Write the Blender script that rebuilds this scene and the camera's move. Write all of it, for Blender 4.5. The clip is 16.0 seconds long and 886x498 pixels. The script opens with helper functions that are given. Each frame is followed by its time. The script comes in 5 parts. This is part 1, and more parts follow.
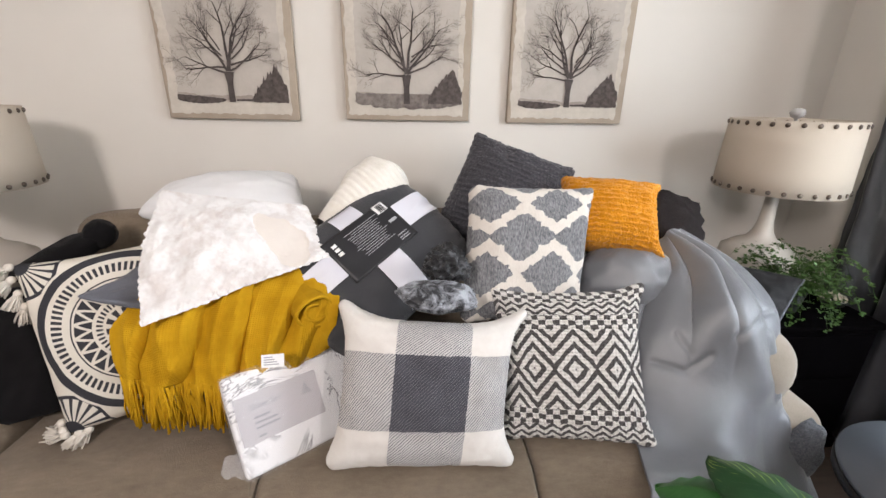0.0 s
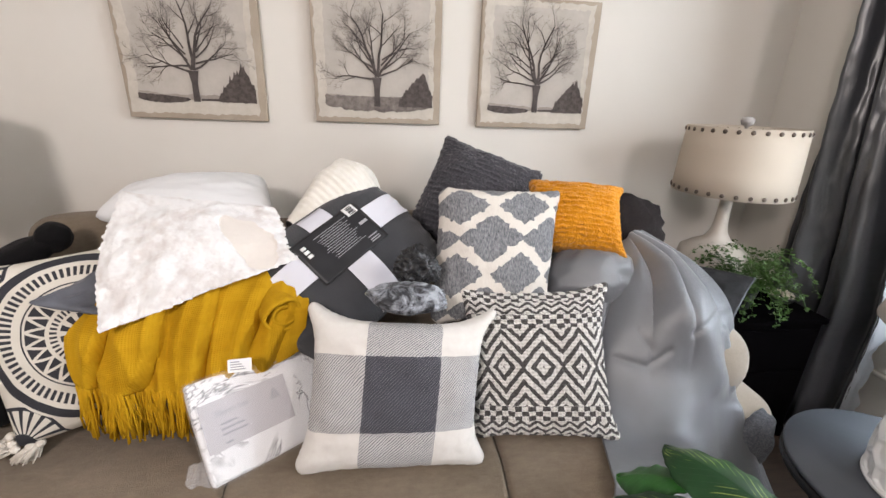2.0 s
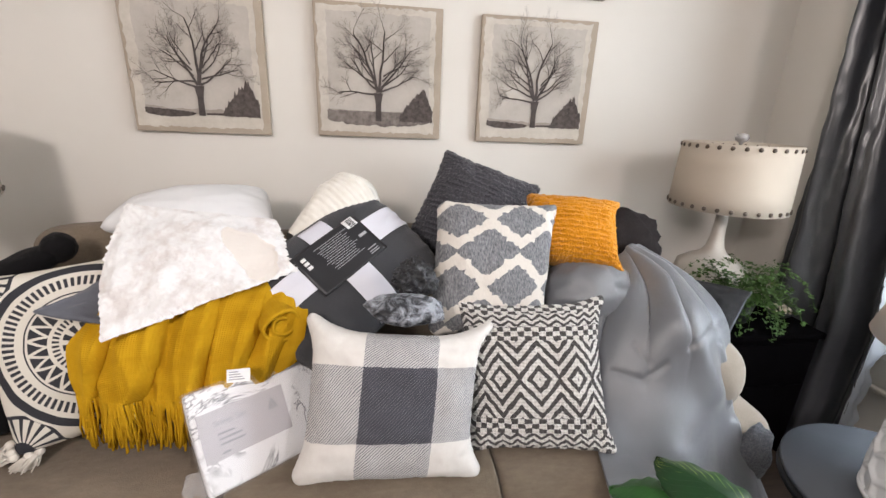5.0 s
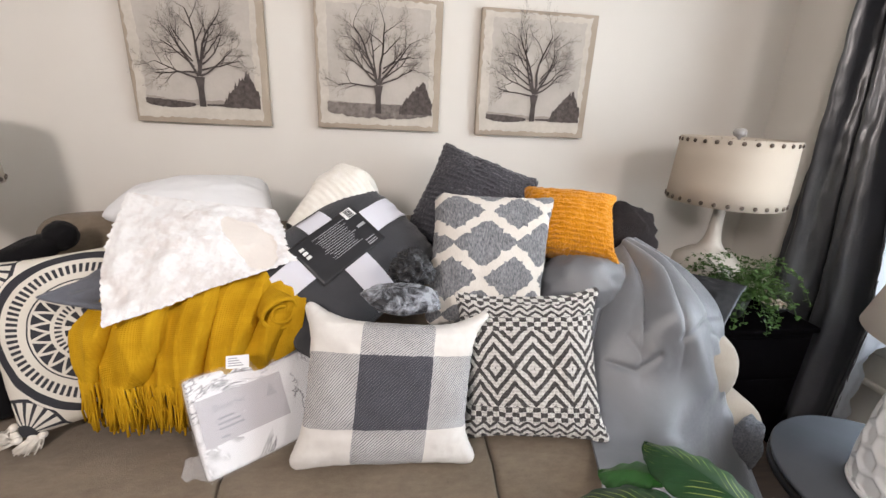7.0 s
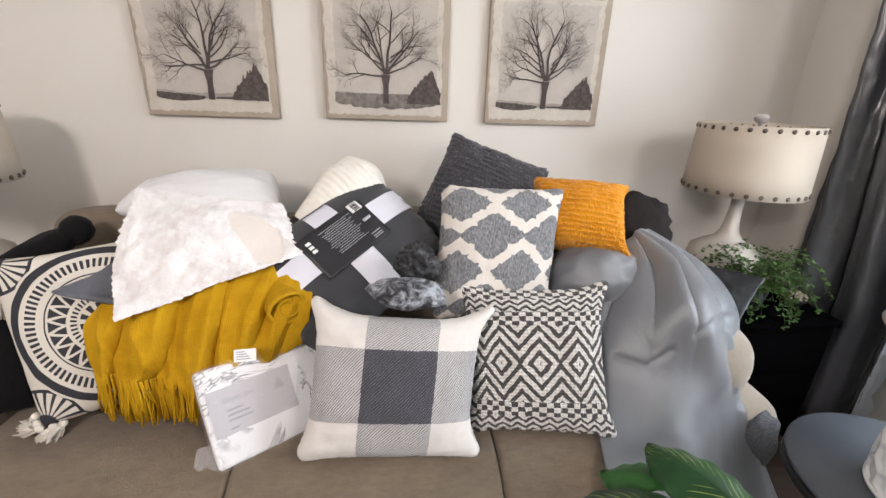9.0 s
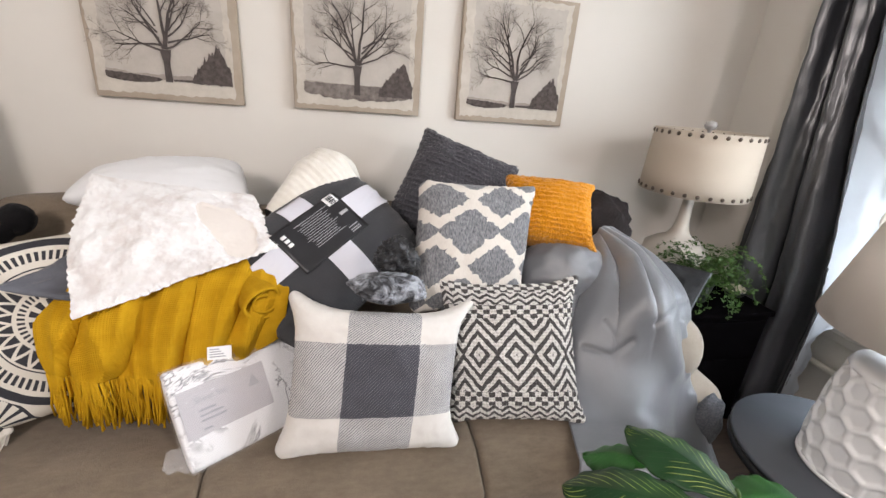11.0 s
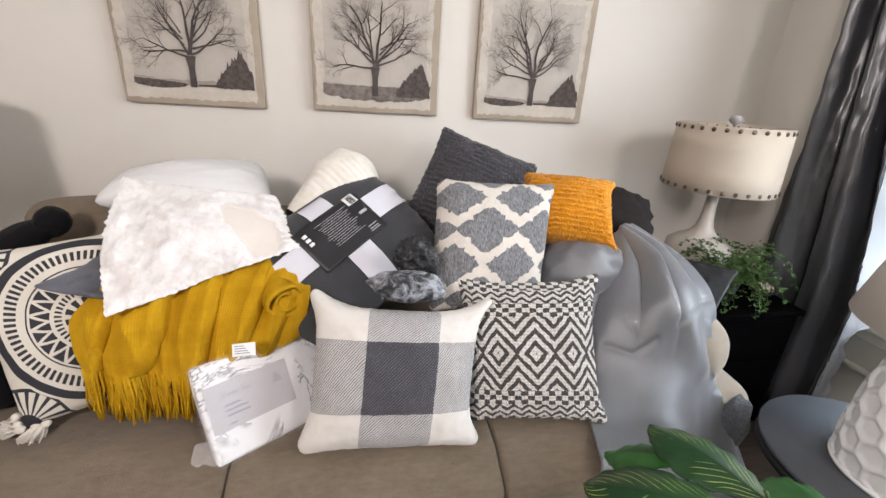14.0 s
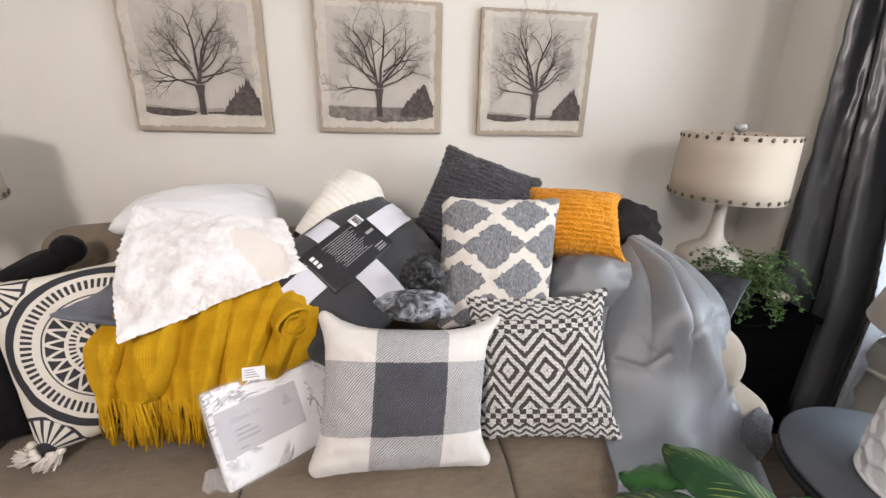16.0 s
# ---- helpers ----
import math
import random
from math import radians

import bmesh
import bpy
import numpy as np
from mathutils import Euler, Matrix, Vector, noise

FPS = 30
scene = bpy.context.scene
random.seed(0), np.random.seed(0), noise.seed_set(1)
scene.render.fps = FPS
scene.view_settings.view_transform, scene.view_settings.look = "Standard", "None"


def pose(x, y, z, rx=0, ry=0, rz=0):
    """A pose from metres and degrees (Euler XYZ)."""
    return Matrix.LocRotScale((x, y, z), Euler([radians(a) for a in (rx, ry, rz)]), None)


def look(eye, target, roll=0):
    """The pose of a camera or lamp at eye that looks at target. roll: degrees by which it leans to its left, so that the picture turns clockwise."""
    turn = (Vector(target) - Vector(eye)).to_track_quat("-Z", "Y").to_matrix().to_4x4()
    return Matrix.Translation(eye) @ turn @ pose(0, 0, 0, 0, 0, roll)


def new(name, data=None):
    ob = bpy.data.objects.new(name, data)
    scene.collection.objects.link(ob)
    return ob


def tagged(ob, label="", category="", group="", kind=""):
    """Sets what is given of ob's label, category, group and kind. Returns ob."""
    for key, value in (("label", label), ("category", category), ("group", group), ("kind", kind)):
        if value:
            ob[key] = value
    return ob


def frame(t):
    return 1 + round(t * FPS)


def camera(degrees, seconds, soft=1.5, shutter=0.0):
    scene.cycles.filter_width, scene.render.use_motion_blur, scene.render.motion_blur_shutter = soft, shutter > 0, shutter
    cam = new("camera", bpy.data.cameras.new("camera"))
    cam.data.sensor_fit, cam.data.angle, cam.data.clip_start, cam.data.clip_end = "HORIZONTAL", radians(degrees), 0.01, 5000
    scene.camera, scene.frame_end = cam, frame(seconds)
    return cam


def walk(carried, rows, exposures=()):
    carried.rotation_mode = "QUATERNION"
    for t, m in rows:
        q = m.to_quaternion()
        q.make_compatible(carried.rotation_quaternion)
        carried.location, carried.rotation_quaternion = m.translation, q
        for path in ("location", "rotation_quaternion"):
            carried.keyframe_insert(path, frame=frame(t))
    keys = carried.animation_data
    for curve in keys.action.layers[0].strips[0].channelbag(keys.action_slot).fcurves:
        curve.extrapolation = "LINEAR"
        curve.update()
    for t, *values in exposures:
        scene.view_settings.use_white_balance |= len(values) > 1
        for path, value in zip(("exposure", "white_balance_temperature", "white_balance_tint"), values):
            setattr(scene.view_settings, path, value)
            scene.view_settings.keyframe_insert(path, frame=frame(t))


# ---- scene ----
cam = camera(93.8, 16.0)
METRES, EYE, TILT, LEAN, TURN = 8.0, 1.5, 0.0, 0.0, 0.0
PATH = [
    (0, (0.125, 0.04, 1.353), (0.278, 1.91, 0.661), 1.1),
    (0.5, (0.133, 0.041, 1.343), (0.329, 1.9, 0.633), 1.1),
    (1, (0.141, 0.039, 1.349), (0.383, 1.898, 0.651), 1.4),
    (1.5, (0.138, 0.033, 1.351), (0.4, 1.891, 0.659), 1.9),
    (2, (0.133, 0.026, 1.354), (0.413, 1.887, 0.679), 2.1),
    (2.5, (0.143, 0.015, 1.359), (0.453, 1.877, 0.696), 1.8),
    (3, (0.143, 0.013, 1.358), (0.457, 1.877, 0.705), 1.8),
    (3.5, (0.147, 0.008, 1.364), (0.451, 1.877, 0.72), 1.8),
    (4, (0.142, 0.015, 1.363), (0.438, 1.888, 0.726), 1.9),
    (6.5, (0.14, -0.01, 1.359), (0.39, 1.88, 0.754), 2.9),
    (7, (0.15, -0.011, 1.354), (0.42, 1.864, 0.712), 2.8),
    (7.5, (0.174, -0.007, 1.367), (0.365, 1.869, 0.7), 1.9),
    (8, (0.209, -0.001, 1.364), (0.319, 1.864, 0.652), 1.2),
    (8.5, (0.226, -0.004, 1.368), (0.358, 1.86, 0.655), 1.9),
    (9, (0.18, 0.003, 1.37), (0.376, 1.865, 0.666), 1.9),
    (9.5, (0.12, 0.011, 1.368), (0.422, 1.846, 0.633), 2.4),
    (12, (0.104, -0.004, 1.374), (0.526, 1.817, 0.662), 4.9),
    (12.5, (0.105, 0.002, 1.37), (0.51, 1.824, 0.652), 4.7),
    (13, (0.105, 0.004, 1.371), (0.496, 1.828, 0.649), 4.5),
    (13.5, (0.107, -0.002, 1.37), (0.483, 1.826, 0.65), 4.3),
    (14, (0.102, -0.003, 1.369), (0.432, 1.832, 0.646), 3.5),
    (14.5, (0.1, 0.007, 1.372), (0.384, 1.849, 0.647), 2.5),
    (15, (0.107, 0.008, 1.367), (0.385, 1.854, 0.649), 2.1),
    (15.5, (0.111, 0.0, 1.38), (0.405, 1.856, 0.696), 1.8),
    (16, (0.111, -0.002, 1.383), (0.397, 1.862, 0.719), 1.4),
]
walk(cam, [(t, look(eye, target, roll)) for t, eye, target, roll in PATH])

# ---------------- light ----------------
world = bpy.data.worlds.new("sky")
scene.world = world
world.use_nodes = True
wn = world.node_tree
sky = wn.nodes.new("ShaderNodeTexSky")
sky.sky_type, sky.sun_disc, sky.sun_elevation, sky.sun_rotation = "NISHITA", False, radians(35), radians(120)
wn.links.new(sky.outputs[0], wn.nodes["Background"].inputs[0])
wn.nodes["Background"].inputs[1].default_value = 0.15


def area(name, m, sx, sy, watts, color, spread=180):
    d = bpy.data.lights.new(name, "AREA")
    d.shape, d.size, d.size_y, d.energy, d.color, d.spread = "RECTANGLE", sx, sy, watts, color, radians(spread)
    ob = new(name, d)
    ob.matrix_world = m
    return ob


area("window_daylight", look((2.34, 0.32, 1.36), (0.0, 0.32, 1.30)), 2.0, 1.7, 68, (0.82, 0.91, 1.0))
PENDANTS = ((-0.9, -1.3, 50), (1.45, -1.1, 22))
for lx, ly, watts in PENDANTS:
    area("pendant_light", look((lx, ly, 2.29), (lx * 0.6, 1.9, 1.2)), 0.4, 0.4, watts, (1.0, 0.905, 0.875))

# ---------------- node helpers ----------------


class Val:
    """A number or socket in a node tree, with arithmetic."""

    def __init__(self, tree, sock):
        self.tree, self.sock = tree, sock

    def op(self, kind, *others):
        n = self.tree.nodes.new("ShaderNodeMath")
        n.operation = kind
        for i, v in enumerate((self, *others)):
            if isinstance(v, Val):
                self.tree.links.new(v.sock, n.inputs[i])
            else:
                n.inputs[i].default_value = v
        return Val(self.tree, n.outputs[0])

    def __add__(self, o): return self.op("ADD", o)
    def __sub__(self, o): return self.op("SUBTRACT", o)
    def __mul__(self, o): return self.op("MULTIPLY", o)
    def __truediv__(self, o): return self.op("DIVIDE", o)
    def lt(self, o): return self.op("LESS_THAN", o)
    def gt(self, o): return self.op("GREATER_THAN", o)
    def fract(self): return self.op("FRACT")
    def absv(self): return self.op("ABSOLUTE")
    def sin(self): return self.op("SINE")
    def floor(self): return self.op("FLOOR")
    def maxv(self, o): return self.op("MAXIMUM", o)
    def minv(self, o): return self.op("MINIMUM", o)
    def sqrt(self): return self.op("SQRT")
    def inv(self): return self * -1.0 + 1.0
    def tri(self): return ((self.fract() - 0.5).absv() * 2.0)
    def between(self, a, b): return self.gt(a) * self.lt(b)


class Mat:
    """A principled material under construction."""

    def __init__(self, name, rough=0.8, metal=0.0, sheen=0.0, spec=0.3):
        self.m = bpy.data.materials.new(name)
        self.m.use_nodes = True
        self.t = self.m.node_tree
        self.b = self.t.nodes["Principled BSDF"]
        self.b.inputs["Roughness"].default_value = rough
        self.b.inputs["Metallic"].default_value = metal
        self.b.inputs["Sheen Weight"].default_value = sheen
        self.b.inputs["Specular IOR Level"].default_value = spec
        self.tc = self.t.nodes.new("ShaderNodeTexCoord")

    def put(self, sock, v):
        if isinstance(v, Val):
            self.t.links.new(v.sock, self.b.inputs[sock])
        elif isinstance(v, bpy.types.NodeSocket):
            self.t.links.new(v, self.b.inputs[sock])
        else:
            self.b.inputs[sock].default_value = v

    def uv(self):
        s = self.t.nodes.new("ShaderNodeSeparateXYZ")
        self.t.links.new(self.tc.outputs["UV"], s.inputs[0])
        return Val(self.t, s.outputs[0]), Val(self.t, s.outputs[1])

    def obj(self):
        s = self.t.nodes.new("ShaderNodeSeparateXYZ")
        self.t.links.new(self.tc.outputs["Object"], s.inputs[0])
        return [Val(self.t, o) for o in s.outputs]

    def noise(self, scale, detail=3, rough=0.6, coords="Object", stretch=None, warp=0.0):
        n = self.t.nodes.new("ShaderNodeTexNoise")
        n.inputs["Scale"].default_value, n.inputs["Detail"].default_value, n.inputs["Roughness"].default_value = scale, detail, rough
        n.inputs["Distortion"].default_value = warp
        src = self.tc.outputs[coords]
        if stretch:
            mp = self.t.nodes.new("ShaderNodeMapping")
            mp.inputs["Scale"].default_value = stretch
            self.t.links.new(src, mp.inputs[0])
            src = mp.outputs[0]
        self.t.links.new(src, n.inputs["Vector"])
        return Val(self.t, n.outputs["Fac"])

    def voronoi(self, scale, coords="Object", feature="F1"):
        n = self.t.nodes.new("ShaderNodeTexVoronoi")
        n.feature = feature
        n.inputs["Scale"].default_value = scale
        self.t.links.new(self.tc.outputs[coords], n.inputs["Vector"])
        return Val(self.t, n.outputs["Distance"])

    def mix(self, fac, a, b):
        n = self.t.nodes.new("ShaderNodeMix")
        n.data_type = "RGBA"
        for i, v in ((0, fac), (6, a), (7, b)):
            if isinstance(v, Val):
                self.t.links.new(v.sock, n.inputs[i])
            elif isinstance(v, bpy.types.NodeSocket):
                self.t.links.new(v, n.inputs[i])
            elif i == 0:
                n.inputs[i].default_value = v
            else:
                n.inputs[i].default_value = (*v, 1)
        return n.outputs[2]

    def ramp(self, v, lo, hi):
        n = self.t.nodes.new("ShaderNodeMapRange")
        n.inputs[1].default_value, n.inputs[2].default_value = lo, hi
        self.t.links.new(v.sock, n.inputs[0])
        return Val(self.t, n.outputs[0])

    def color(self, c):
        self.put("Base Color", c if not isinstance(c, tuple) else (*c, 1))
        return self

    def bump(self, h, dist, strength=1.0):
        n = self.t.nodes.new("ShaderNodeBump")
        n.inputs["Strength"].default_value, n.inputs["Distance"].default_value = strength, dist
        self.t.links.new(h.sock, n.inputs["Height"])
        self.t.links.new(n.outputs[0], self.b.inputs["Normal"])
        return self


def cloth(name, a, b, grain=900, blot=9, rough=0.9, sheen=0.15, depth=0.0006, weave=0.5):
    """Woven cloth: two close tones, blotches and a fine grain."""
    m = Mat(name, rough, sheen=sheen, spec=0.15)
    g, s = m.noise(grain, 2), m.noise(blot, 4)
    m.color(m.mix(m.ramp(g * weave + s * (1 - weave), 0.3, 0.7), a, b))
    return m.bump(g + s * 0.6, depth)


def plain(name, c, rough=0.5, metal=0.0, var=0.12, scale=14, depth=0.0, spec=0.4):
    m = Mat(name, rough, metal, spec=spec)
    s = m.noise(scale, 5)
    dark = tuple(v * (1 - var) for v in c)
    m.color(m.mix(m.ramp(s, 0.3, 0.7), dark, c))
    if depth:
        m.bump(m.noise(scale * 12, 3) + s * 0.5, depth)
    return m


# ---------------- materials ----------------
m_wall = Mat("wall_paint", 0.75, spec=0.2)
m_wall.color(m_wall.mix(m_wall.ramp(m_wall.noise(1.3, 4), 0.3, 0.7), (0.66, 0.62, 0.565), (0.70, 0.66, 0.605)))
m_wall.bump(m_wall.noise(220, 3), 0.0004)
m_ceil = plain("ceiling_paint", (0.75, 0.73, 0.7), 0.8, var=0.04)
m_floor = Mat("floor_boards", 0.45)
m_floor.color(m_floor.mix(m_floor.ramp(m_floor.noise(5, 5, stretch=(1, 9, 1)), 0.3, 0.7), (0.03, 0.02, 0.014), (0.055, 0.036, 0.025)))
m_trim = plain("window_trim_paint", (0.58, 0.54, 0.475), 0.45, var=0.08, depth=0.0004)
m_sofa = Mat("taupe_microfibre", 0.9, sheen=0.12, spec=0.12)
sf = m_sofa.noise(3.2, 6, 0.7, stretch=(1, 1.6, 1)) * 0.55 + m_sofa.noise(26, 4, 0.7, stretch=(1, 3, 3)) * 0.3 + m_sofa.noise(300, 2) * 0.15
m_sofa.color(m_sofa.mix(m_sofa.ramp(sf, 0.36, 0.64), (0.132, 0.103, 0.074), (0.232, 0.185, 0.136)))
m_sofa.bump(m_sofa.noise(380, 3) + m_sofa.noise(40, 4) * 0.8, 0.0024)
# right arm cloth, a lighter beige than the rest of the sofa
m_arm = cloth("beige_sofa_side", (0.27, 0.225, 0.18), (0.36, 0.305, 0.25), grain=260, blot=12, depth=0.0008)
m_white = cloth("white_cotton", (0.72, 0.72, 0.725), (0.78, 0.78, 0.785), grain=1200, blot=10, sheen=0.0)
m_black = cloth("black_velvet", (0.004, 0.004, 0.005), (0.009, 0.008, 0.009), grain=700, blot=8, sheen=0.05)
m_slate = cloth("slate_satin", (0.07, 0.075, 0.09), (0.16, 0.165, 0.19), grain=900, blot=7, rough=0.45, sheen=0.1)
m_velvet = cloth("grey_velvet", (0.010, 0.010, 0.0105), (0.021, 0.020, 0.021), grain=800, blot=10, rough=0.7, sheen=0.03)
m_lampwhite = plain("chalky_white_ceramic", (0.52, 0.475, 0.42), 0.55, var=0.06, depth=0.0004)
m_shade = cloth("linen_lampshade", (0.45, 0.39, 0.32), (0.51, 0.445, 0.365), grain=700, blot=4, sheen=0.0)
m_stud = plain("bronze_nailhead", (0.16, 0.13, 0.11), 0.3, metal=0.9, var=0.3, scale=60)
m_glassy = plain("grey_glass_knob", (0.45, 0.43, 0.42), 0.15, var=0.2, scale=40)
m_curtain = Mat("charcoal_satin_curtain", 0.30, sheen=0.1, spec=0.75)
m_curtain.color(m_curtain.mix(m_curtain.ramp(m_curtain.noise(4, 4, stretch=(1, 1, 0.2)), 0.3, 0.7), (0.028, 0.0285, 0.033), (0.048, 0.049, 0.056)))
m_curtain.bump(m_curtain.noise(60, 3, stretch=(1, 1, 0.3)), 0.001)
m_lining = plain("pale_curtain_lining", (0.80, 0.82, 0.86), 0.5, var=0.15, scale=20)
trl, mixs = m_lining.t.nodes.new("ShaderNodeBsdfTranslucent"), m_lining.t.nodes.new("ShaderNodeMixShader")
trl.inputs[0].default_value = (0.8, 0.85, 0.92, 1)
m_lining.t.links.new(m_lining.b.outputs[0], mixs.inputs[1])
m_lining.t.links.new(trl.outputs[0], mixs.inputs[2])
m_lining.t.links.new(mixs.outputs[0], m_lining.t.nodes["Material Output"].inputs[0])
mixs.inputs[0].default_value = 0.8
m_tabletop = plain("slate_grey_table_paint", (0.075, 0.082, 0.095), 0.42, var=0.15, scale=6, depth=0.0002)
m_darkmetal = plain("black_metal", (0.012, 0.012, 0.013), 0.4, var=0.3)
m_blackwood = plain("black_lacquer", (0.003, 0.0026, 0.003), 0.8, var=0.3, spec=0.0)
m_comb = plain("white_glazed_ceramic", (0.85, 0.85, 0.85), 0.25, var=0.04, spec=0.5)
m_shade2 = cloth("beige_lampshade", (0.66, 0.60, 0.54), (0.7, 0.64, 0.58), grain=600, blot=3, sheen=0.0)
m_canvas = cloth("raw_canvas_edge", (0.33, 0.27, 0.21), (0.43, 0.36, 0.29), grain=500, blot=14, sheen=0.0)
m_gray_throw = Mat("silver_grey_throw", 0.29, sheen=0.15, spec=0.8)
m_gray_throw.color(m_gray_throw.mix(m_gray_throw.ramp(m_gray_throw.noise(5, 4), 0.3, 0.7), (0.13, 0.136, 0.15), (0.16, 0.166, 0.183)))
m_gray_throw.bump(m_gray_throw.noise(1100, 2) * 0.4 + m_gray_throw.noise(35, 3), 0.0012)
m_yellow = Mat("mustard_throw", 0.85, sheen=0.0, spec=0.08)
yx, yy = m_yellow.uv()
m_yellow.color(m_yellow.mix(m_yellow.ramp(m_yellow.noise(9, 4) * 0.85 + ((yx * 12.0).tri().gt(0.6) * 0.05 + (yy * 5.0).tri().gt(0.6) * 0.045), 0.3, 0.75), (0.43, 0.228, 0.007), (0.62, 0.362, 0.016)))
m_yellow.bump((yx * 700.0).sin() * 0.25 + (yy * 500.0).sin() * 0.25 + m_yellow.noise(60, 3), 0.0012)
m_fur = Mat("white_faux_fur", 0.95, sheen=0.2, spec=0.05)
m_fur.color(m_fur.mix(m_fur.ramp(m_fur.noise(11, 4, 0.6) * 0.75 + m_fur.noise(45, 3) * 0.25, 0.37, 0.52), (0.66, 0.62, 0.60), (0.80, 0.79, 0.785)))
m_fur.bump(m_fur.noise(120, 4, warp=1.5), 0.002)
m_suede = cloth("beige_suede_backing", (0.69, 0.64, 0.59), (0.75, 0.70, 0.65), grain=500, blot=12)
m_sherpa = Mat("cream_sherpa", 0.95, sheen=0.2, spec=0.05)
m_sherpa.color(m_sherpa.mix(m_sherpa.ramp(m_sherpa.noise(30, 4), 0.3, 0.7), (0.76, 0.72, 0.64), (0.84, 0.81, 0.75)))
m_sherpa.bump(m_sherpa.noise(240, 4), 0.003)
m_quilt = cloth("charcoal_comforter", (0.035, 0.036, 0.04), (0.055, 0.056, 0.062), grain=800, blot=8, rough=0.75, sheen=0.2)
m_ribbon = cloth("pale_lilac_band", (0.62, 0.62, 0.68), (0.68, 0.68, 0.74), grain=900, blot=5, sheen=0.0, rough=0.6)
m_card = plain("black_card", (0.02, 0.02, 0.023), 0.4, var=0.1)
m_paperwhite = plain("white_paper", (0.8, 0.8, 0.8), 0.6, var=0.04)
m_inkgrey = plain("grey_print", (0.32, 0.32, 0.35), 0.6, var=0.05)
m_inkblack = plain("black_print", (0.03, 0.03, 0.03), 0.6, var=0.05)
m_label = plain("lilac_grey_label", (0.5, 0.48, 0.51), 0.45, var=0.05)
m_silverink = plain("silver_print", (0.4, 0.4, 0.42), 0.5, var=0.1)
m_cream = cloth("cream_cotton", (0.64, 0.59, 0.52), (0.72, 0.67, 0.60), grain=800, blot=20)
m_wrap = Mat("clear_plastic_wrap", 0.12, spec=0.6)
m_wrap.put("Alpha", 0.16)
m_wrap.color(m_wrap.mix(m_wrap.noise(20, 3), (0.9, 0.9, 0.92), (0.97, 0.97, 0.98)))
m_wrap.bump(m_wrap.noise(30, 4, warp=1.0), 0.004)
m_glass = Mat("window_glass", 0.02, spec=0.5)
m_glass.put("Transmission Weight", 1.0)
m_glass.put("IOR", 1.1)
# marbled sheet set
m_marble = Mat("marble_print_sheet", 0.5, spec=0.3)
vein = (m_marble.noise(4.2, 5, 0.68, warp=1.2) - 0.5).absv()
m_marble.color(m_marble.mix(m_marble.ramp(vein, 0.0, 0.022).maxv(m_marble.ramp(m_marble.noise(5, 3), 0.5, 0.42)), (0.16, 0.16, 0.18), (0.84, 0.84, 0.85)))
# knit ribs, with the shade in their grooves put into the colour
m_knit = Mat("charcoal_knit", 0.95, sheen=0.2, spec=0.1)
kx, ky = m_knit.uv()
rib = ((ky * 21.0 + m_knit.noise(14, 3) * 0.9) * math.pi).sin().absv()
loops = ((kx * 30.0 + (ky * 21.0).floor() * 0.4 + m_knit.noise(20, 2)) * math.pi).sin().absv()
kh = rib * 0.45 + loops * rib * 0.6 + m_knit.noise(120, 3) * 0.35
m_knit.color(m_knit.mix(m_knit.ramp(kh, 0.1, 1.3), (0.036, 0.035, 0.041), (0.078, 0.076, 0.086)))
m_knit.bump(kh, 0.0042)
m_orange = Mat("orange_chenille_knit", 0.95, sheen=0.2, spec=0.1)
ox, oy = m_orange.uv()
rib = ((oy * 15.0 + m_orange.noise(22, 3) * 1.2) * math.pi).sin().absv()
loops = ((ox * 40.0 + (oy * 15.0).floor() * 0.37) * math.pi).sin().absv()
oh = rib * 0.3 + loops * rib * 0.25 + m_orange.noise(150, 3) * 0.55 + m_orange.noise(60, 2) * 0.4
# deeper orange low in the stitches paints the shade between ribs
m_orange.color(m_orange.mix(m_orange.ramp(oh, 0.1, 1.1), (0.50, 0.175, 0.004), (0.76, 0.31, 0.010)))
m_orange.bump(oh, 0.010)
# plaid pillow: white corners, twill arms, charcoal centre
m_plaid = Mat("buffalo_plaid_wool", 0.95, sheen=0.2, spec=0.1)
px, py = m_plaid.uv()
bx, by = px.between(0.325, 0.682), py.between(0.262, 0.685)
tw = ((px * 62.0 + py * -62.0 * 0.8).fract() - 0.41 + (m_plaid.noise(300, 2) - 0.5) * 0.35).gt(0.0)
tw2 = ((px * 62.0 + py * -62.0 * 0.8).fract() - 0.84 + (m_plaid.noise(300, 2) - 0.5) * 0.3).gt(0.0)
soft = m_plaid.noise(60, 4)
light = m_plaid.mix(soft, (0.64, 0.605, 0.56), (0.74, 0.715, 0.68))
dark = m_plaid.mix(soft, (0.05, 0.05, 0.06), (0.075, 0.075, 0.09))
mid = m_plaid.mix(tw, dark, light)
mid = m_plaid.mix(0.45, mid, m_plaid.mix(soft, (0.3, 0.3, 0.32), (0.4, 0.4, 0.42)))
core = m_plaid.mix(tw2 * 0.45, dark, (0.3, 0.3, 0.32))
m_plaid.color(m_plaid.mix(bx * by, m_plaid.mix(bx.maxv(by), light, mid), core))
m_plaid.bump(m_plaid.noise(500, 3) + soft * 0.5 + tw * (bx.maxv(by)) * 0.4, 0.0014)
